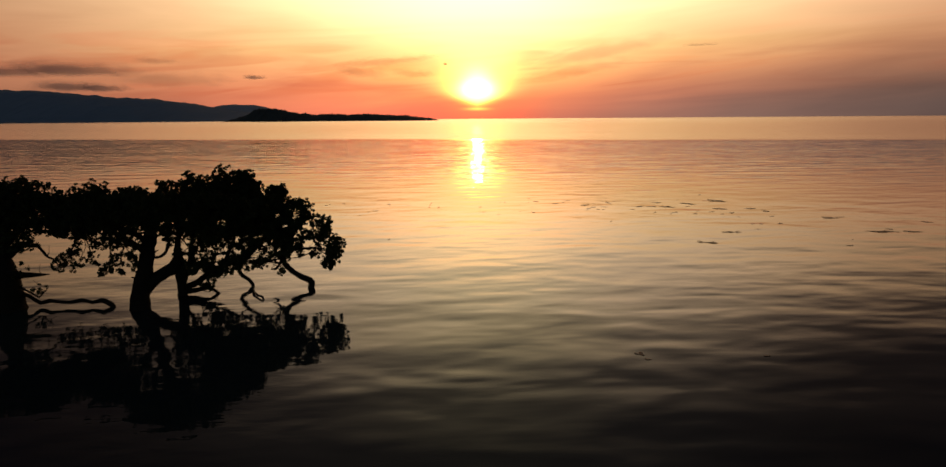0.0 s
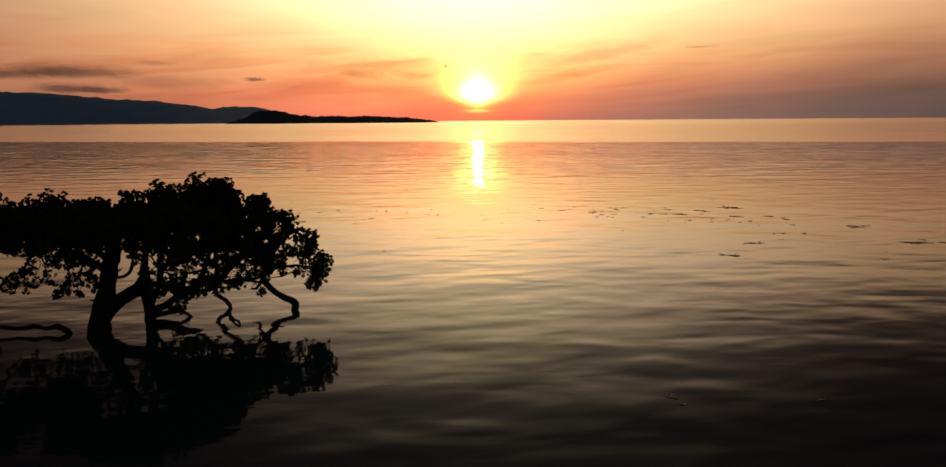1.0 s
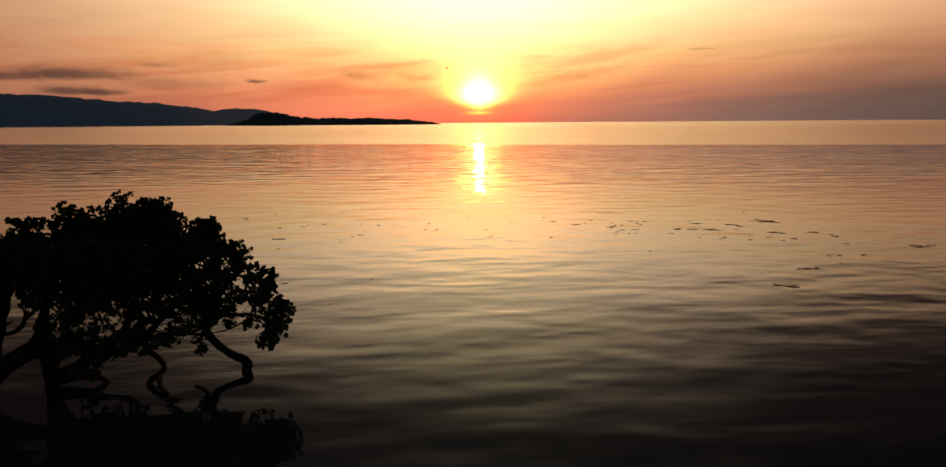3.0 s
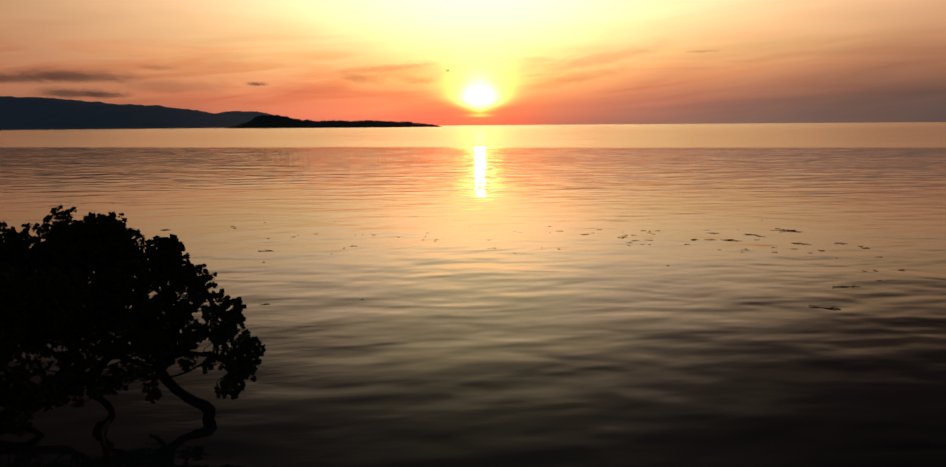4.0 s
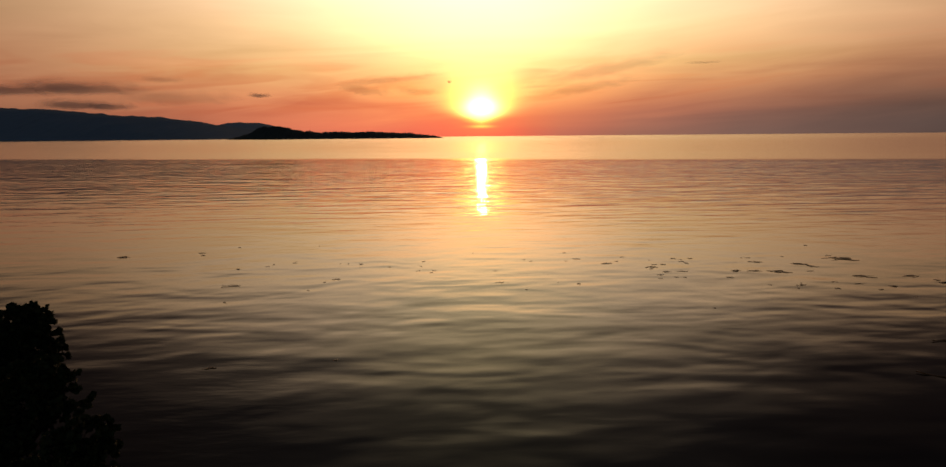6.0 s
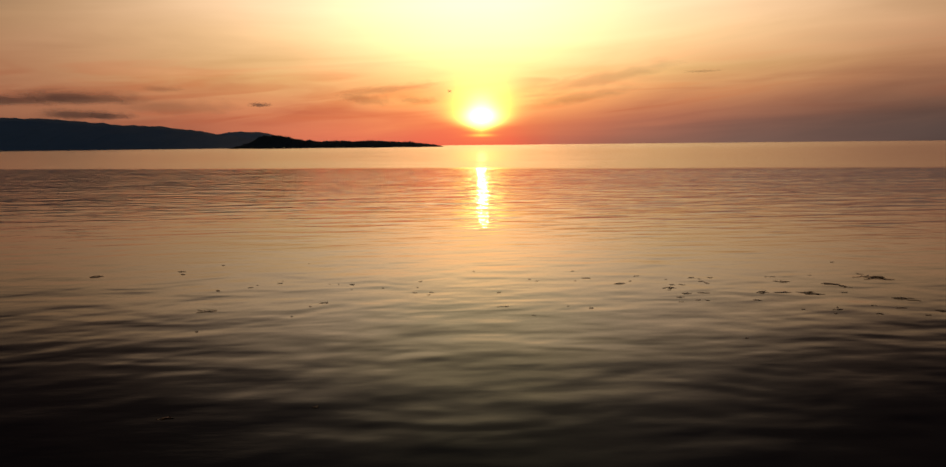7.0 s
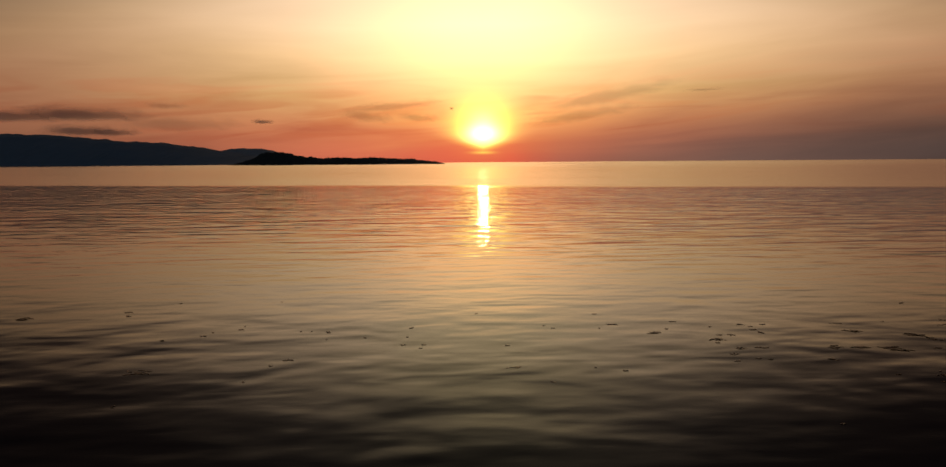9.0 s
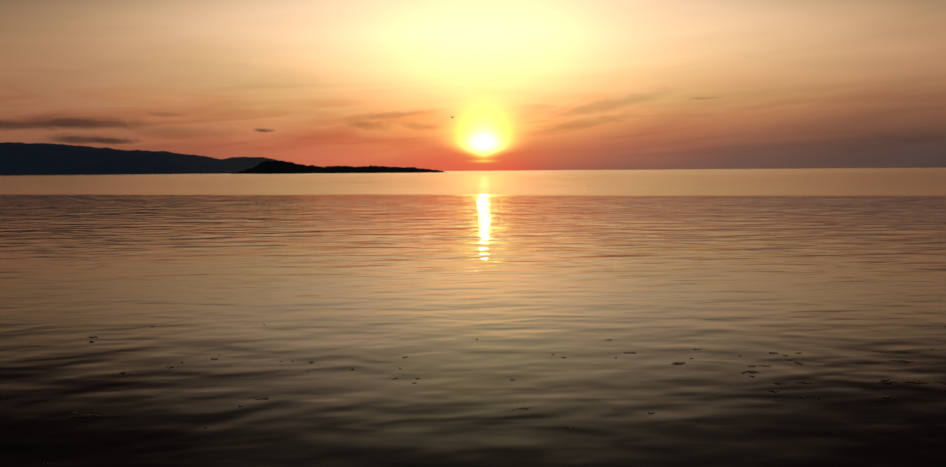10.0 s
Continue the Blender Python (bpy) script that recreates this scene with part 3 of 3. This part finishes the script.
    for i, h in enumerate(heads):
        clump(t, *h, min(((-11.15, 19.3, 2.4), (-10.42, 19.6, 2.3), (-12.6, 19.5, 2.8), (-9.0, 21.4, 2.9), (-13.6, 19.3, 2.5), (-8.0, 21.8, 2.6)), key=lambda q: (Vector(q) - Vector(h[:3])).length), 20 + i)
    heads = [(-8.41, 20.6, 2.49, 0.9, 0.78, 1.0), (-9.11, 19.0, 1.74, 0.62, 0.64, 0.69), (-9.08, 18.5, 1.18, 0.46, 0.3, 0.46), (-8.17, 18.8, 1.42, 0.56, 0.41, 0.57), (-7.68, 19.7, 1.84, 0.63, 0.51, 0.8), (-7.01, 20.2, 2.21, 0.67, 0.67, 1.0), (-6.35, 21.0, 2.85, 0.66, 0.6, 1.2), (-5.32, 20.4, 2.25, 0.48, 0.56, 1.4), (-4.74, 19.85, 1.68, 0.43, 0.54, 1.25), (-4.92, 19.5, 1.2, 0.34, 0.3, 1.15), (-6.1, 20.6, 1.72, 0.5, 0.36, 0.5), (-6.55, 19.1, 1.46, 0.42, 0.29, 0.52), (-7.04, 19.0, 1.46, 0.44, 0.33, 0.63), (-10.5, 19.6, 2.25, 0.62, 0.5, 0.7)]
    for i, h in enumerate(heads):
        clump(t, *h, min(((-8.9, 21.1, 2.2), (-9.25, 20.7, 1.0), (-10.1, 19.9, 1.5), (-7.8, 21.2, 1.8), (-6.6, 20.75, 1.9), (-6.15, 20.95, 2.4), (-5.4, 20.1, 1.55), (-6.95, 20.6, 1.1)), key=lambda q: (Vector(q) - Vector(h[:3])).length), 50 + i)
    low = [(-8.87, 18.9, 1.4, 0.48, 0.37, 0.52), (-8.41, 19.5, 1.76, 0.58, 0.49, 0.8), (-7.78, 19.1, 1.5, 0.41, 0.33, 0.46), (-9.26, 20.1, 2.06, 0.7, 0.54, 0.95), (-5.9, 20.4, 1.52, 0.5, 0.34, 0.7), (-6.6, 20.8, 1.65, 0.5, 0.4, 0.7), (-9.78, 19.4, 1.71, 0.38, 0.48, 0.57), (-7.95, 20.4, 2.22, 0.68, 0.58, 1.0), (-11.29, 17.9, 2.08, 0.46, 0.3, 0.4), (-13.2, 19.3, 2.1, 0.5, 0.42, 0.55)]
    for i, h in enumerate(low):
        clump(t, *h, min(((-9.25, 20.7, 1.0), (-10.1, 19.9, 1.5), (-7.8, 21.2, 1.8), (-6.6, 20.75, 1.9), (-5.7, 20.2, 1.58), (-12.6, 19.25, 2.55), (-8.9, 21.1, 2.2)), key=lambda q: (Vector(q) - Vector(h[:3])).length), 120 + i)
    # loose sprays hanging under the crown
    sprays = [(-8.09, 18.8, 1.32, 0.54, 0.31, 0.48), (-7.42, 18.9, 1.33, 0.46, 0.27, 0.46), (-6.87, 18.9, 1.32, 0.37, 0.24, 0.46), (-12.7, 19.2, 1.35, 0.55, 0.34, 0.4), (-13.45, 19.2, 1.4, 0.5, 0.4, 0.4), (-9.23, 18.7, 1.32, 0.46, 0.34, 0.57), (-8.57, 18.4, 1.09, 0.36, 0.22, 0.4), (-11.75, 18.9, 1.25, 0.32, 0.24, 0.3), (-5.5, 20.3, 1.3, 0.45, 0.28, 0.45), (-6.5, 20.6, 1.35, 0.4, 0.28, 0.4)]
    for i, h in enumerate(sprays):
        clump(t, *h, min(((-9.25, 20.7, 0.95), (-10.1, 19.9, 1.4), (-8.6, 20.95, 0.9), (-7.05, 20.65, 0.92), (-6.4, 20.5, 1.45), (-5.5, 20.1, 1.6), (-12.6, 19.25, 2.5), (-13.7, 19.3, 2.4), (-11.2, 18.75, 1.4)), key=lambda q: (Vector(q) - Vector(h[:3])).length), 180 + i)
    # foliage about the crooked limb, then the near side of the crown
    hang = [(-6.86, 20.1, 1.95, 0.5, 0.42, 1.0), (-6.42, 20.3, 2.37, 0.4, 0.3, 0.8), (-6.32, 20.2, 1.47, 0.36, 0.3, 0.8), (-7.3, 19.7, 1.72, 0.39, 0.33, 0.8), (-7.65, 19.3, 1.52, 0.33, 0.27, 0.6)]
    for i, h in enumerate(hang):
        clump(t, *h, min(((-6.93, 20.6, 1.18), (-6.62, 20.7, 1.86), (-7.75, 21.3, 1.9), (-8.2, 21.1, 1.35)), key=lambda q: (Vector(q) - Vector(h[:3])).length), 220 + i)
    near = [(-11.82, 17.6, 3.11, 0.7, 0.5, 0.8), (-10.88, 17.3, 3.51, 0.75, 0.55, 0.9), (-9.92, 17.0, 3.46, 0.75, 0.6, 1), (-9.41, 17.2, 3.64, 0.6, 0.5, 0.9), (-8.95, 17.6, 3.45, 0.7, 0.6, 1), (-8.44, 18.2, 3.35, 0.75, 0.65, 1), (-7.89, 18.8, 3.25, 0.7, 0.6, 1), (-12.56, 17.8, 3.3, 0.7, 0.5, 0.9), (-8.37, 17.9, 2.61, 0.5, 0.4, 0.7)]
    limb(t, "limb", [(-11.2, 18.9, 1.7, 0.13), (-11.5, 18.3, 2.3, 0.11), (-12.0, 17.7, 2.9, 0.08), (-12.6, 17.4, 3.3, 0.05)], "", 9, 3, 15)
    limb(t, "limb", [(-11.15, 19.1, 2.1, 0.12), (-10.8, 18.5, 2.6, 0.10), (-10.2, 18.1, 3.0, 0.08), (-9.4, 18.2, 3.3, 0.05)], "", 9, 3, 16)
    for i, h in enumerate(near):
        clump(t, *h, min(((-11.5, 18.3, 2.3), (-12.0, 17.7, 2.9), (-12.6, 17.4, 3.3), (-10.8, 18.5, 2.6), (-10.2, 18.1, 3.0), (-9.4, 18.2, 3.3)), key=lambda q: (Vector(q) - Vector(h[:3])).length), 240 + i)
    # the middle of the crown, between the limbs
    middle = [(-7.59, 20.9, 3.07, 0.6, 0.5, 1), (-6.98, 20.8, 2.56, 0.5, 0.45, 1), (-8.07, 20.7, 2.45, 0.6, 0.5, 1), (-6.41, 20.6, 2.26, 0.35, 0.32, 0.8), (-8.87, 20.5, 2.01, 0.6, 0.5, 1), (-7.36, 20.1, 1.56, 0.42, 0.36, 1.3), (-7.63, 19.7, 1.09, 0.36, 0.26, 1.3), (-8.36, 19.6, 1.04, 0.42, 0.3, 1.3), (-8.97, 19.4, 0.85, 0.42, 0.3, 1.3), (-6.65, 20.2, 1.53, 0.3, 0.26, 1.3), (-7.72, 20.3, 2.92, 0.5, 0.45, 0.9), (-6.82, 20.3, 2.42, 0.45, 0.4, 0.9), (-8.19, 19.9, 2.57, 0.5, 0.45, 0.9), (-5.85, 20.2, 2.08, 0.35, 0.3, 0.7)]
    for i, h in enumerate(middle):
        clump(t, *h, min(((-6.93, 20.6, 1.18), (-6.62, 20.7, 1.86), (-7.75, 21.3, 1.9), (-8.2, 21.1, 1.35), (-8.95, 21.0, 1.7), (-9.25, 20.7, 0.95)), key=lambda q: (Vector(q) - Vector(h[:3])).length), 300 + i)
    # where the crown meets its neighbour
    meeting = [(-14.65, 19.6, 3.24, 0.75, 0.55, 1.1), (-14.82, 19.4, 2.59, 0.6, 0.42, 0.9), (-14.02, 19.7, 3.11, 0.7, 0.55, 1.1), (-13.35, 19.6, 2.63, 0.6, 0.42, 0.8), (-11.82, 19.5, 3.57, 0.6, 0.45, 1.05)]
    for i, h in enumerate(meeting):
        clump(t, *h, min(((-12.6, 19.8, 3.1), (-13.5, 19.8, 3.4), (-13.0, 19.3, 2.65), (-11.12, 19.5, 3.0)), key=lambda q: (Vector(q) - Vector(h[:3])).length), 330 + i)
    # skirts of leaves hanging between the stems
    skirt = [(-10.17, 19.2, 1.59, 0.34, 0.3, 1.1), (-9.83, 19.2, 1.12, 0.4, 0.3, 1.2), (-9.11, 19.2, 0.94, 0.38, 0.26, 1.2), (-8.45, 19.3, 1.12, 0.4, 0.3, 1.2), (-7.78, 19.4, 1.41, 0.38, 0.3, 1.2), (-8.05, 19.2, 0.8, 0.25, 0.16, 0.9), (-7.11, 19.6, 1.35, 0.34, 0.28, 1.2), (-6.74, 19.9, 0.76, 0.2, 0.18, 0.8), (-7.49, 19.7, 1.83, 0.4, 0.3, 1.2)]
    for i, h in enumerate(skirt):
        clump(t, *h, min(((-6.93, 20.6, 1.18), (-8.2, 21.1, 1.35), (-8.95, 21.0, 1.7), (-9.25, 20.7, 0.95), (-10.12, 19.9, 1.7)), key=lambda q: (Vector(q) - Vector(h[:3])).length), 350 + i)
    # ragged fringe under the crown
    fringe = [(-14.27, 18.6, 1.28, 0.22, 0.34, 0.5), (-14.04, 18.7, 1.56, 0.3, 0.3, 0.5), (-13.6, 18.7, 1.4, 0.28, 0.28, 0.45), (-12.33, 18.5, 1.33, 0.2, 0.3, 0.45), (-12.06, 18.5, 1.06, 0.16, 0.16, 0.3), (-12.62, 18.5, 1.14, 0.2, 0.16, 0.35), (-11.51, 18.4, 1.63, 0.2, 0.16, 0.35)]
    for i, h in enumerate(fringe):
        clump(t, *h, min(((-12.6, 19.25, 2.5), (-13.7, 19.3, 2.4), (-11.9, 18.7, 2.0)), key=lambda q: (Vector(q) - Vector(h[:3])).length), 280 + i)
    # a few leafy shoots just over the water
    shoots = [(-9.31, 19.3, 0.36, 0.34, 0.15, 0.5), (-8.97, 19.4, 0.23, 0.28, 0.13, 0.5), (-9.42, 19.0, 0.6, 0.3, 0.16, 0.5)]
    for i, h in enumerate(shoots):
        clump(t, *h, (-9.75, 19.5, 0.19), 270 + i)
    # the far side of the crown
    back = [(-11.3, 22.2, 3.0, 0.9, 0.7, 0.9), (-10.4, 22.4, 3.1, 0.9, 0.7, 0.9), (-9.6, 22.8, 3.25, 0.9, 0.7, 0.9), (-9.1, 22.9, 3.0, 0.7, 0.6, 0.9), (-13.4, 21.4, 2.5, 0.7, 0.5, 0.8), (-7.6, 22.6, 2.8, 0.6, 0.5, 0.9), (-11.2, 21.3, 2.1, 0.8, 0.5, 0.7)]
    for i, h in enumerate(back):
        clump(t, *h, min(((-11.15, 19.5, 2.8), (-10.4, 20.0, 2.8), (-12.6, 19.8, 3.0), (-9.0, 21.4, 2.9), (-8.9, 21.1, 2.2), (-7.85, 21.6, 2.4)), key=lambda q: (Vector(q) - Vector(h[:3])).length), 150 + i)
    return t


def side_mangrove():
    t = base("mangrove_tree", -15.6, 17.8, 0, "dark mangrove tree with a low branch trailing over the water", "tree", "mangroves in the shallows")
    limb(t, "trunk", [(-15.6, 17.6, -0.5, 0.62), (-15.62, 17.8, 0.0, 0.55), (-15.8, 18.0, 0.6, 0.52), (-15.95, 18.2, 1.1, 0.46), (-16.1, 18.4, 1.7, 0.32), (-16.1, 18.7, 2.6, 0.2), (-16.0, 18.9, 3.3, 0.09)], "stout trunk", 14, 4, 31)
    limb(t, "trailing_limb", [(-15.5, 18.0, 0.5, 0.09), (-15.1, 18.1, 0.38, 0.07), (-14.65, 18.05, 0.14, 0.065), (-14.3, 18.0, 0.21, 0.075), (-13.95, 18.0, 0.20, 0.06), (-13.6, 18.0, 0.15, 0.065), (-13.2, 18.0, 0.22, 0.08), (-12.85, 18.0, 0.16, 0.065), (-12.5, 18.0, 0.21, 0.085), (-12.25, 17.98, 0.13, 0.095), (-12.06, 17.95, 0.02, 0.085), (-12.08, 17.93, -0.15, 0.06)], "long bare branch trailing over the water", 9, 0, 32)
    limb(t, "limb", [(-15.6, 18.0, 1.2, 0.16), (-15.1, 18.05, 1.12, 0.11), (-14.7, 18.1, 1.13, 0.075), (-14.25, 18.1, 1.14, 0.012)], "broken stub", 8, 1, 33)
    limb(t, "limb", [(-15.9, 18.4, 1.6, 0.12), (-15.5, 18.7, 2.05, 0.09), (-15.15, 19.0, 1.95, 0.06), (-14.9, 19.0, 1.58, 0.045), (-14.7, 19.0, 1.47, 0.03)], "", 8, 2, 34)
    limb(t, "limb", [(-15.3, 18.05, 0.7, 0.04), (-14.9, 18.0, 0.5, 0.035), (-14.65, 18.0, 0.35, 0.03), (-14.5, 18.0, 0.5, 0.025), (-14.3, 18.0, 0.72, 0.012)], "", 6, 5, 35)
    limb(t, "limb", [(-16.0, 18.5, 2.0, 0.14), (-15.6, 18.8, 2.7, 0.1), (-15.2, 19.2, 3.4, 0.05)], "", 8, 4, 36)
    limb(t, "limb", [(-16.1, 18.5, 1.9, 0.15), (-16.8, 18.8, 2.6, 0.1), (-17.6, 19.0, 3.2, 0.05)], "", 8, 4, 37)
    heads = [(-15.62, 19.0, 3.75, 0.95, 0.74, 1.1), (-14.97, 19.4, 3.55, 0.75, 0.6, 1.0), (-15.84, 18.8, 2.83, 0.84, 0.73, 0.9), (-14.82, 19.0, 2.72, 0.74, 0.5, 0.7), (-15.57, 18.6, 2.2, 0.7, 0.4, 0.45), (-17.19, 19.0, 3.45, 1.05, 0.95, 1.0), (-18.31, 19.0, 3.24, 1.05, 0.95, 1.0), (-14.5, 18.0, 0.64, 0.28, 0.22, 0.25), (-15.2, 18.1, 1.3, 0.25, 0.45, 0.3)]
    for i, h in enumerate(heads):
        clump(t, *h, min(((-16.1, 18.7, 2.4), (-15.4, 19.0, 3.0), (-15.5, 18.7, 2.0), (-17.2, 18.9, 2.9), (-14.7, 18.0, 0.4), (-15.3, 18.1, 1.15)), key=lambda q: (Vector(q) - Vector(h[:3])).length), 80 + i)
    return t


old_mangrove()
side_mangrove()


# ---------------------------------------------------------------- things afloat
def blade(bm, ln, w, bend, lift, rng):
    """A limp strap of seagrass, slightly roofed, lying along x."""
    n = 6
    rows = []
    for i in range(n + 1):
        t = i / n - 0.5
        py = bend * ln * t * t
        ww = w * (1 - (2 * t) ** 4 * 0.7) * (0.75 + 0.5 * rng.random())
        z = 0.004 + lift * (1 - 4 * t * t) + rng.uniform(0, 0.002)
        rows.append((bm.verts.new((ln * t, py + ww, z)), bm.verts.new((ln * t, py, z + 0.001)), bm.verts.new((ln * t, py - ww, z)), bm.verts.new((ln * t, py, -0.012))))
    for p, q in zip(rows, rows[1:]):
        for s in range(4):
            bm.faces.new((p[s], p[(s + 1) % 4], q[(s + 1) % 4], q[s]))
    bm.faces.new(list(reversed(rows[0])))
    bm.faces.new(rows[-1])


def weed(x, y, length, seed):
    """A ragged raft of seagrass straps matted together on the water."""
    rng = random.Random(seed)
    label = "long dark tangle of weed afloat on the calm sea" if length > 0.5 else ("dark tuft of weed afloat on the calm sea" if length > 0.22 else "small dark scrap of weed afloat on the sea")
    ob = base("floating_weed", x, y, 0, label, "seaweed", "weed afloat on the sea")
    turn = rng.uniform(-0.35, 0.35)
    deep = rng.uniform(0.2, 0.5) * length
    for j in range(max(3, int(3 + length * 6))):
        ln = length * rng.uniform(0.3, 0.7)
        bm = bmesh.new()
        blade(bm, ln, rng.uniform(0.009, 0.024), rng.uniform(-0.8, 0.8), rng.uniform(0, 0.008), rng)
        p = part("blade", bm, WEED, ob)
        # matted in the middle, straggling at the rim
        p.location = (rng.gauss(0, 0.30) * (length - ln * 0.6), rng.gauss(0, 0.36) * deep, rng.uniform(0, 0.008))
        p.rotation_euler = (0, 0, turn + rng.uniform(-0.7, 0.7))
    return ob


def stick(x, y, length, turn, sag, seed):
    rng = random.Random(seed)
    bm = bmesh.new()
    n = 6
    pts = []
    for i in range(n + 1):
        t = i / n - 0.5
        pts.append((length * t, sag * (1 - 4 * t * t) + rng.uniform(-0.03, 0.03), 0.01 + rng.uniform(-0.012, 0.02), 0.021 * (1.1 - 0.5 * abs(2 * t)) * rng.uniform(0.8, 1.2)))
    tube(bm, pts, 7, 0.3, 0.08, seed)
    tube(bm, [(length * 0.2, 0, 0.02, 0.014), (length * 0.3, 0.1, 0.06, 0.010), (length * 0.36, 0.13, 0.09, 0.006)], 5, 0.2, 0.06, seed)
    ob = part("driftwood", bm, WEED, smooth=True)
    ob.location, ob.rotation_euler = (x, y, 0), (0, 0, turn)
    return tagged(ob, "dark crooked stick drifting on the calm sea", "driftwood", "weed afloat on the sea")


stick(14.8, 31.5, 1.15, 0.0, 0.06, 1)
stick(12.4, 28.7, 1.0, -0.45, -0.05, 2)
NEAR_LEFT = [(-19.7, 46.1, 0.75), (-15.8, 47.2, 0.43), (-15.4, 46.5, 0.30), (-14.3, 48.9, 0.32), (-10.7, 43.4, 0.36), (-10.6, 43.9, 0.13), (-12.0, 42.8, 0.25), (-9.6, 44.3, 0.31), (-9.7, 44.8, 0.10),
             (-10.9, 39.2, 0.85), (-6.6, 40.5, 0.42), (-7.0, 39.9, 0.21), (-7.3, 38.4, 0.12), (-6.1, 43.9, 0.28), (-5.9, 42.9, 0.1), (-7.2, 44.0, 0.1), (-6.8, 44.0, 0.12), (-4.5, 43.1, 0.14), (-2.9, 44.5, 0.22),
             (-2.9, 43.2, 0.15), (-2.2, 42.2, 0.2), (-2.3, 41.8, 0.12), (-3.0, 42.2, 0.22), (-0.4, 46.8, 0.16), (-10.1, 36.5, 0.16), (-9.6, 49.2, 0.12), (-4.2, 30.0, 0.25), (-7.6, 29.4, 0.4)]
MIDDLE = [(2.4, 44.8, 0.15), (2.7, 44.4, 0.24), (0.8, 42.1, 0.22), (1.0, 39.7, 0.42), (2.0, 38.4, 0.12), (4.4, 39.4, 0.16), (3.5, 39.7, 0.1), (4.7, 46.7, 0.21), (4.5, 44.4, 0.12), (5.1, 45.0, 0.55),
          (6.5, 43.7, 0.69), (7.7, 45.4, 0.26), (7.1, 44.3, 0.20), (8.9, 44.6, 0.13), (8.8, 43.4, 0.30), (8.4, 42.8, 0.63), (8.4, 42.4, 0.19), (10.2, 44.9, 0.32), (10.5, 44.6, 0.21), (11.1, 44.9, 0.32),
          (10.4, 44.1, 0.36), (10.5, 43.7, 0.36), (9.3, 43.4, 0.25), (9.0, 41.7, 0.51), (8.5, 41.1, 0.32), (9.75, 41.8, 0.45), (9.1, 40.6, 0.22), (9.4, 40.5, 0.18), (8.2, 40.3, 0.22), (8.9, 35.4, 0.13)]
RIGHT = [(14.1, 45.0, 0.34), (14.2, 43.9, 0.71), (16.1, 45.3, 0.18), (12.2, 41.8, 0.59), (13.2, 41.8, 0.71), (11.5, 40.5, 0.33), (16.0, 43.3, 0.83), (16.3, 42.8, 0.50), (14.2, 41.7, 0.92), (15.7, 41.7, 0.37),
         (18.6, 45.5, 0.31), (19.0, 48.6, 0.34), (12.6, 39.0, 0.18), (14.1, 39.3, 0.14), (18.8, 44.7, 1.5), (17.6, 40.6, 0.92), (14.0, 38.9, 0.38), (15.1, 38.3, 0.27), (16.4, 39.1, 0.40), (16.8, 38.1, 0.28),
         (13.5, 38.4, 0.16), (15.6, 39.5, 0.23), (19.6, 40.6, 1.0), (20.3, 39.8, 0.4)]
FAR_RIGHT = [(16.7, 32.5, 0.26), (17.1, 34.2, 0.18), (17.6, 34.2, 0.24), (18.8, 34.3, 0.37), (17.7, 38.6, 0.48), (20.2, 39.2, 0.50), (19.6, 37.1, 0.48), (17.4, 36.9, 0.16), (5.0, 13.4, 0.25), (5.15, 13.0, 0.18),
             (8.4, 13.2, 0.16), (19.1, 27.7, 0.4), (20.2, 29.3, 0.14), (22.8, 36.2, 1.1), (23.1, 31.4, 1.6), (24.7, 31.4, 0.9), (27.8, 34.5, 0.62), (23.6, 36.6, 0.5), (24.0, 32.2, 0.4)]
for place, row in enumerate((NEAR_LEFT, MIDDLE, RIGHT, FAR_RIGHT)):
    for i, (wx, wy, ln) in enumerate(row):
        weed(wx, wy, ln, 100 * place + i)
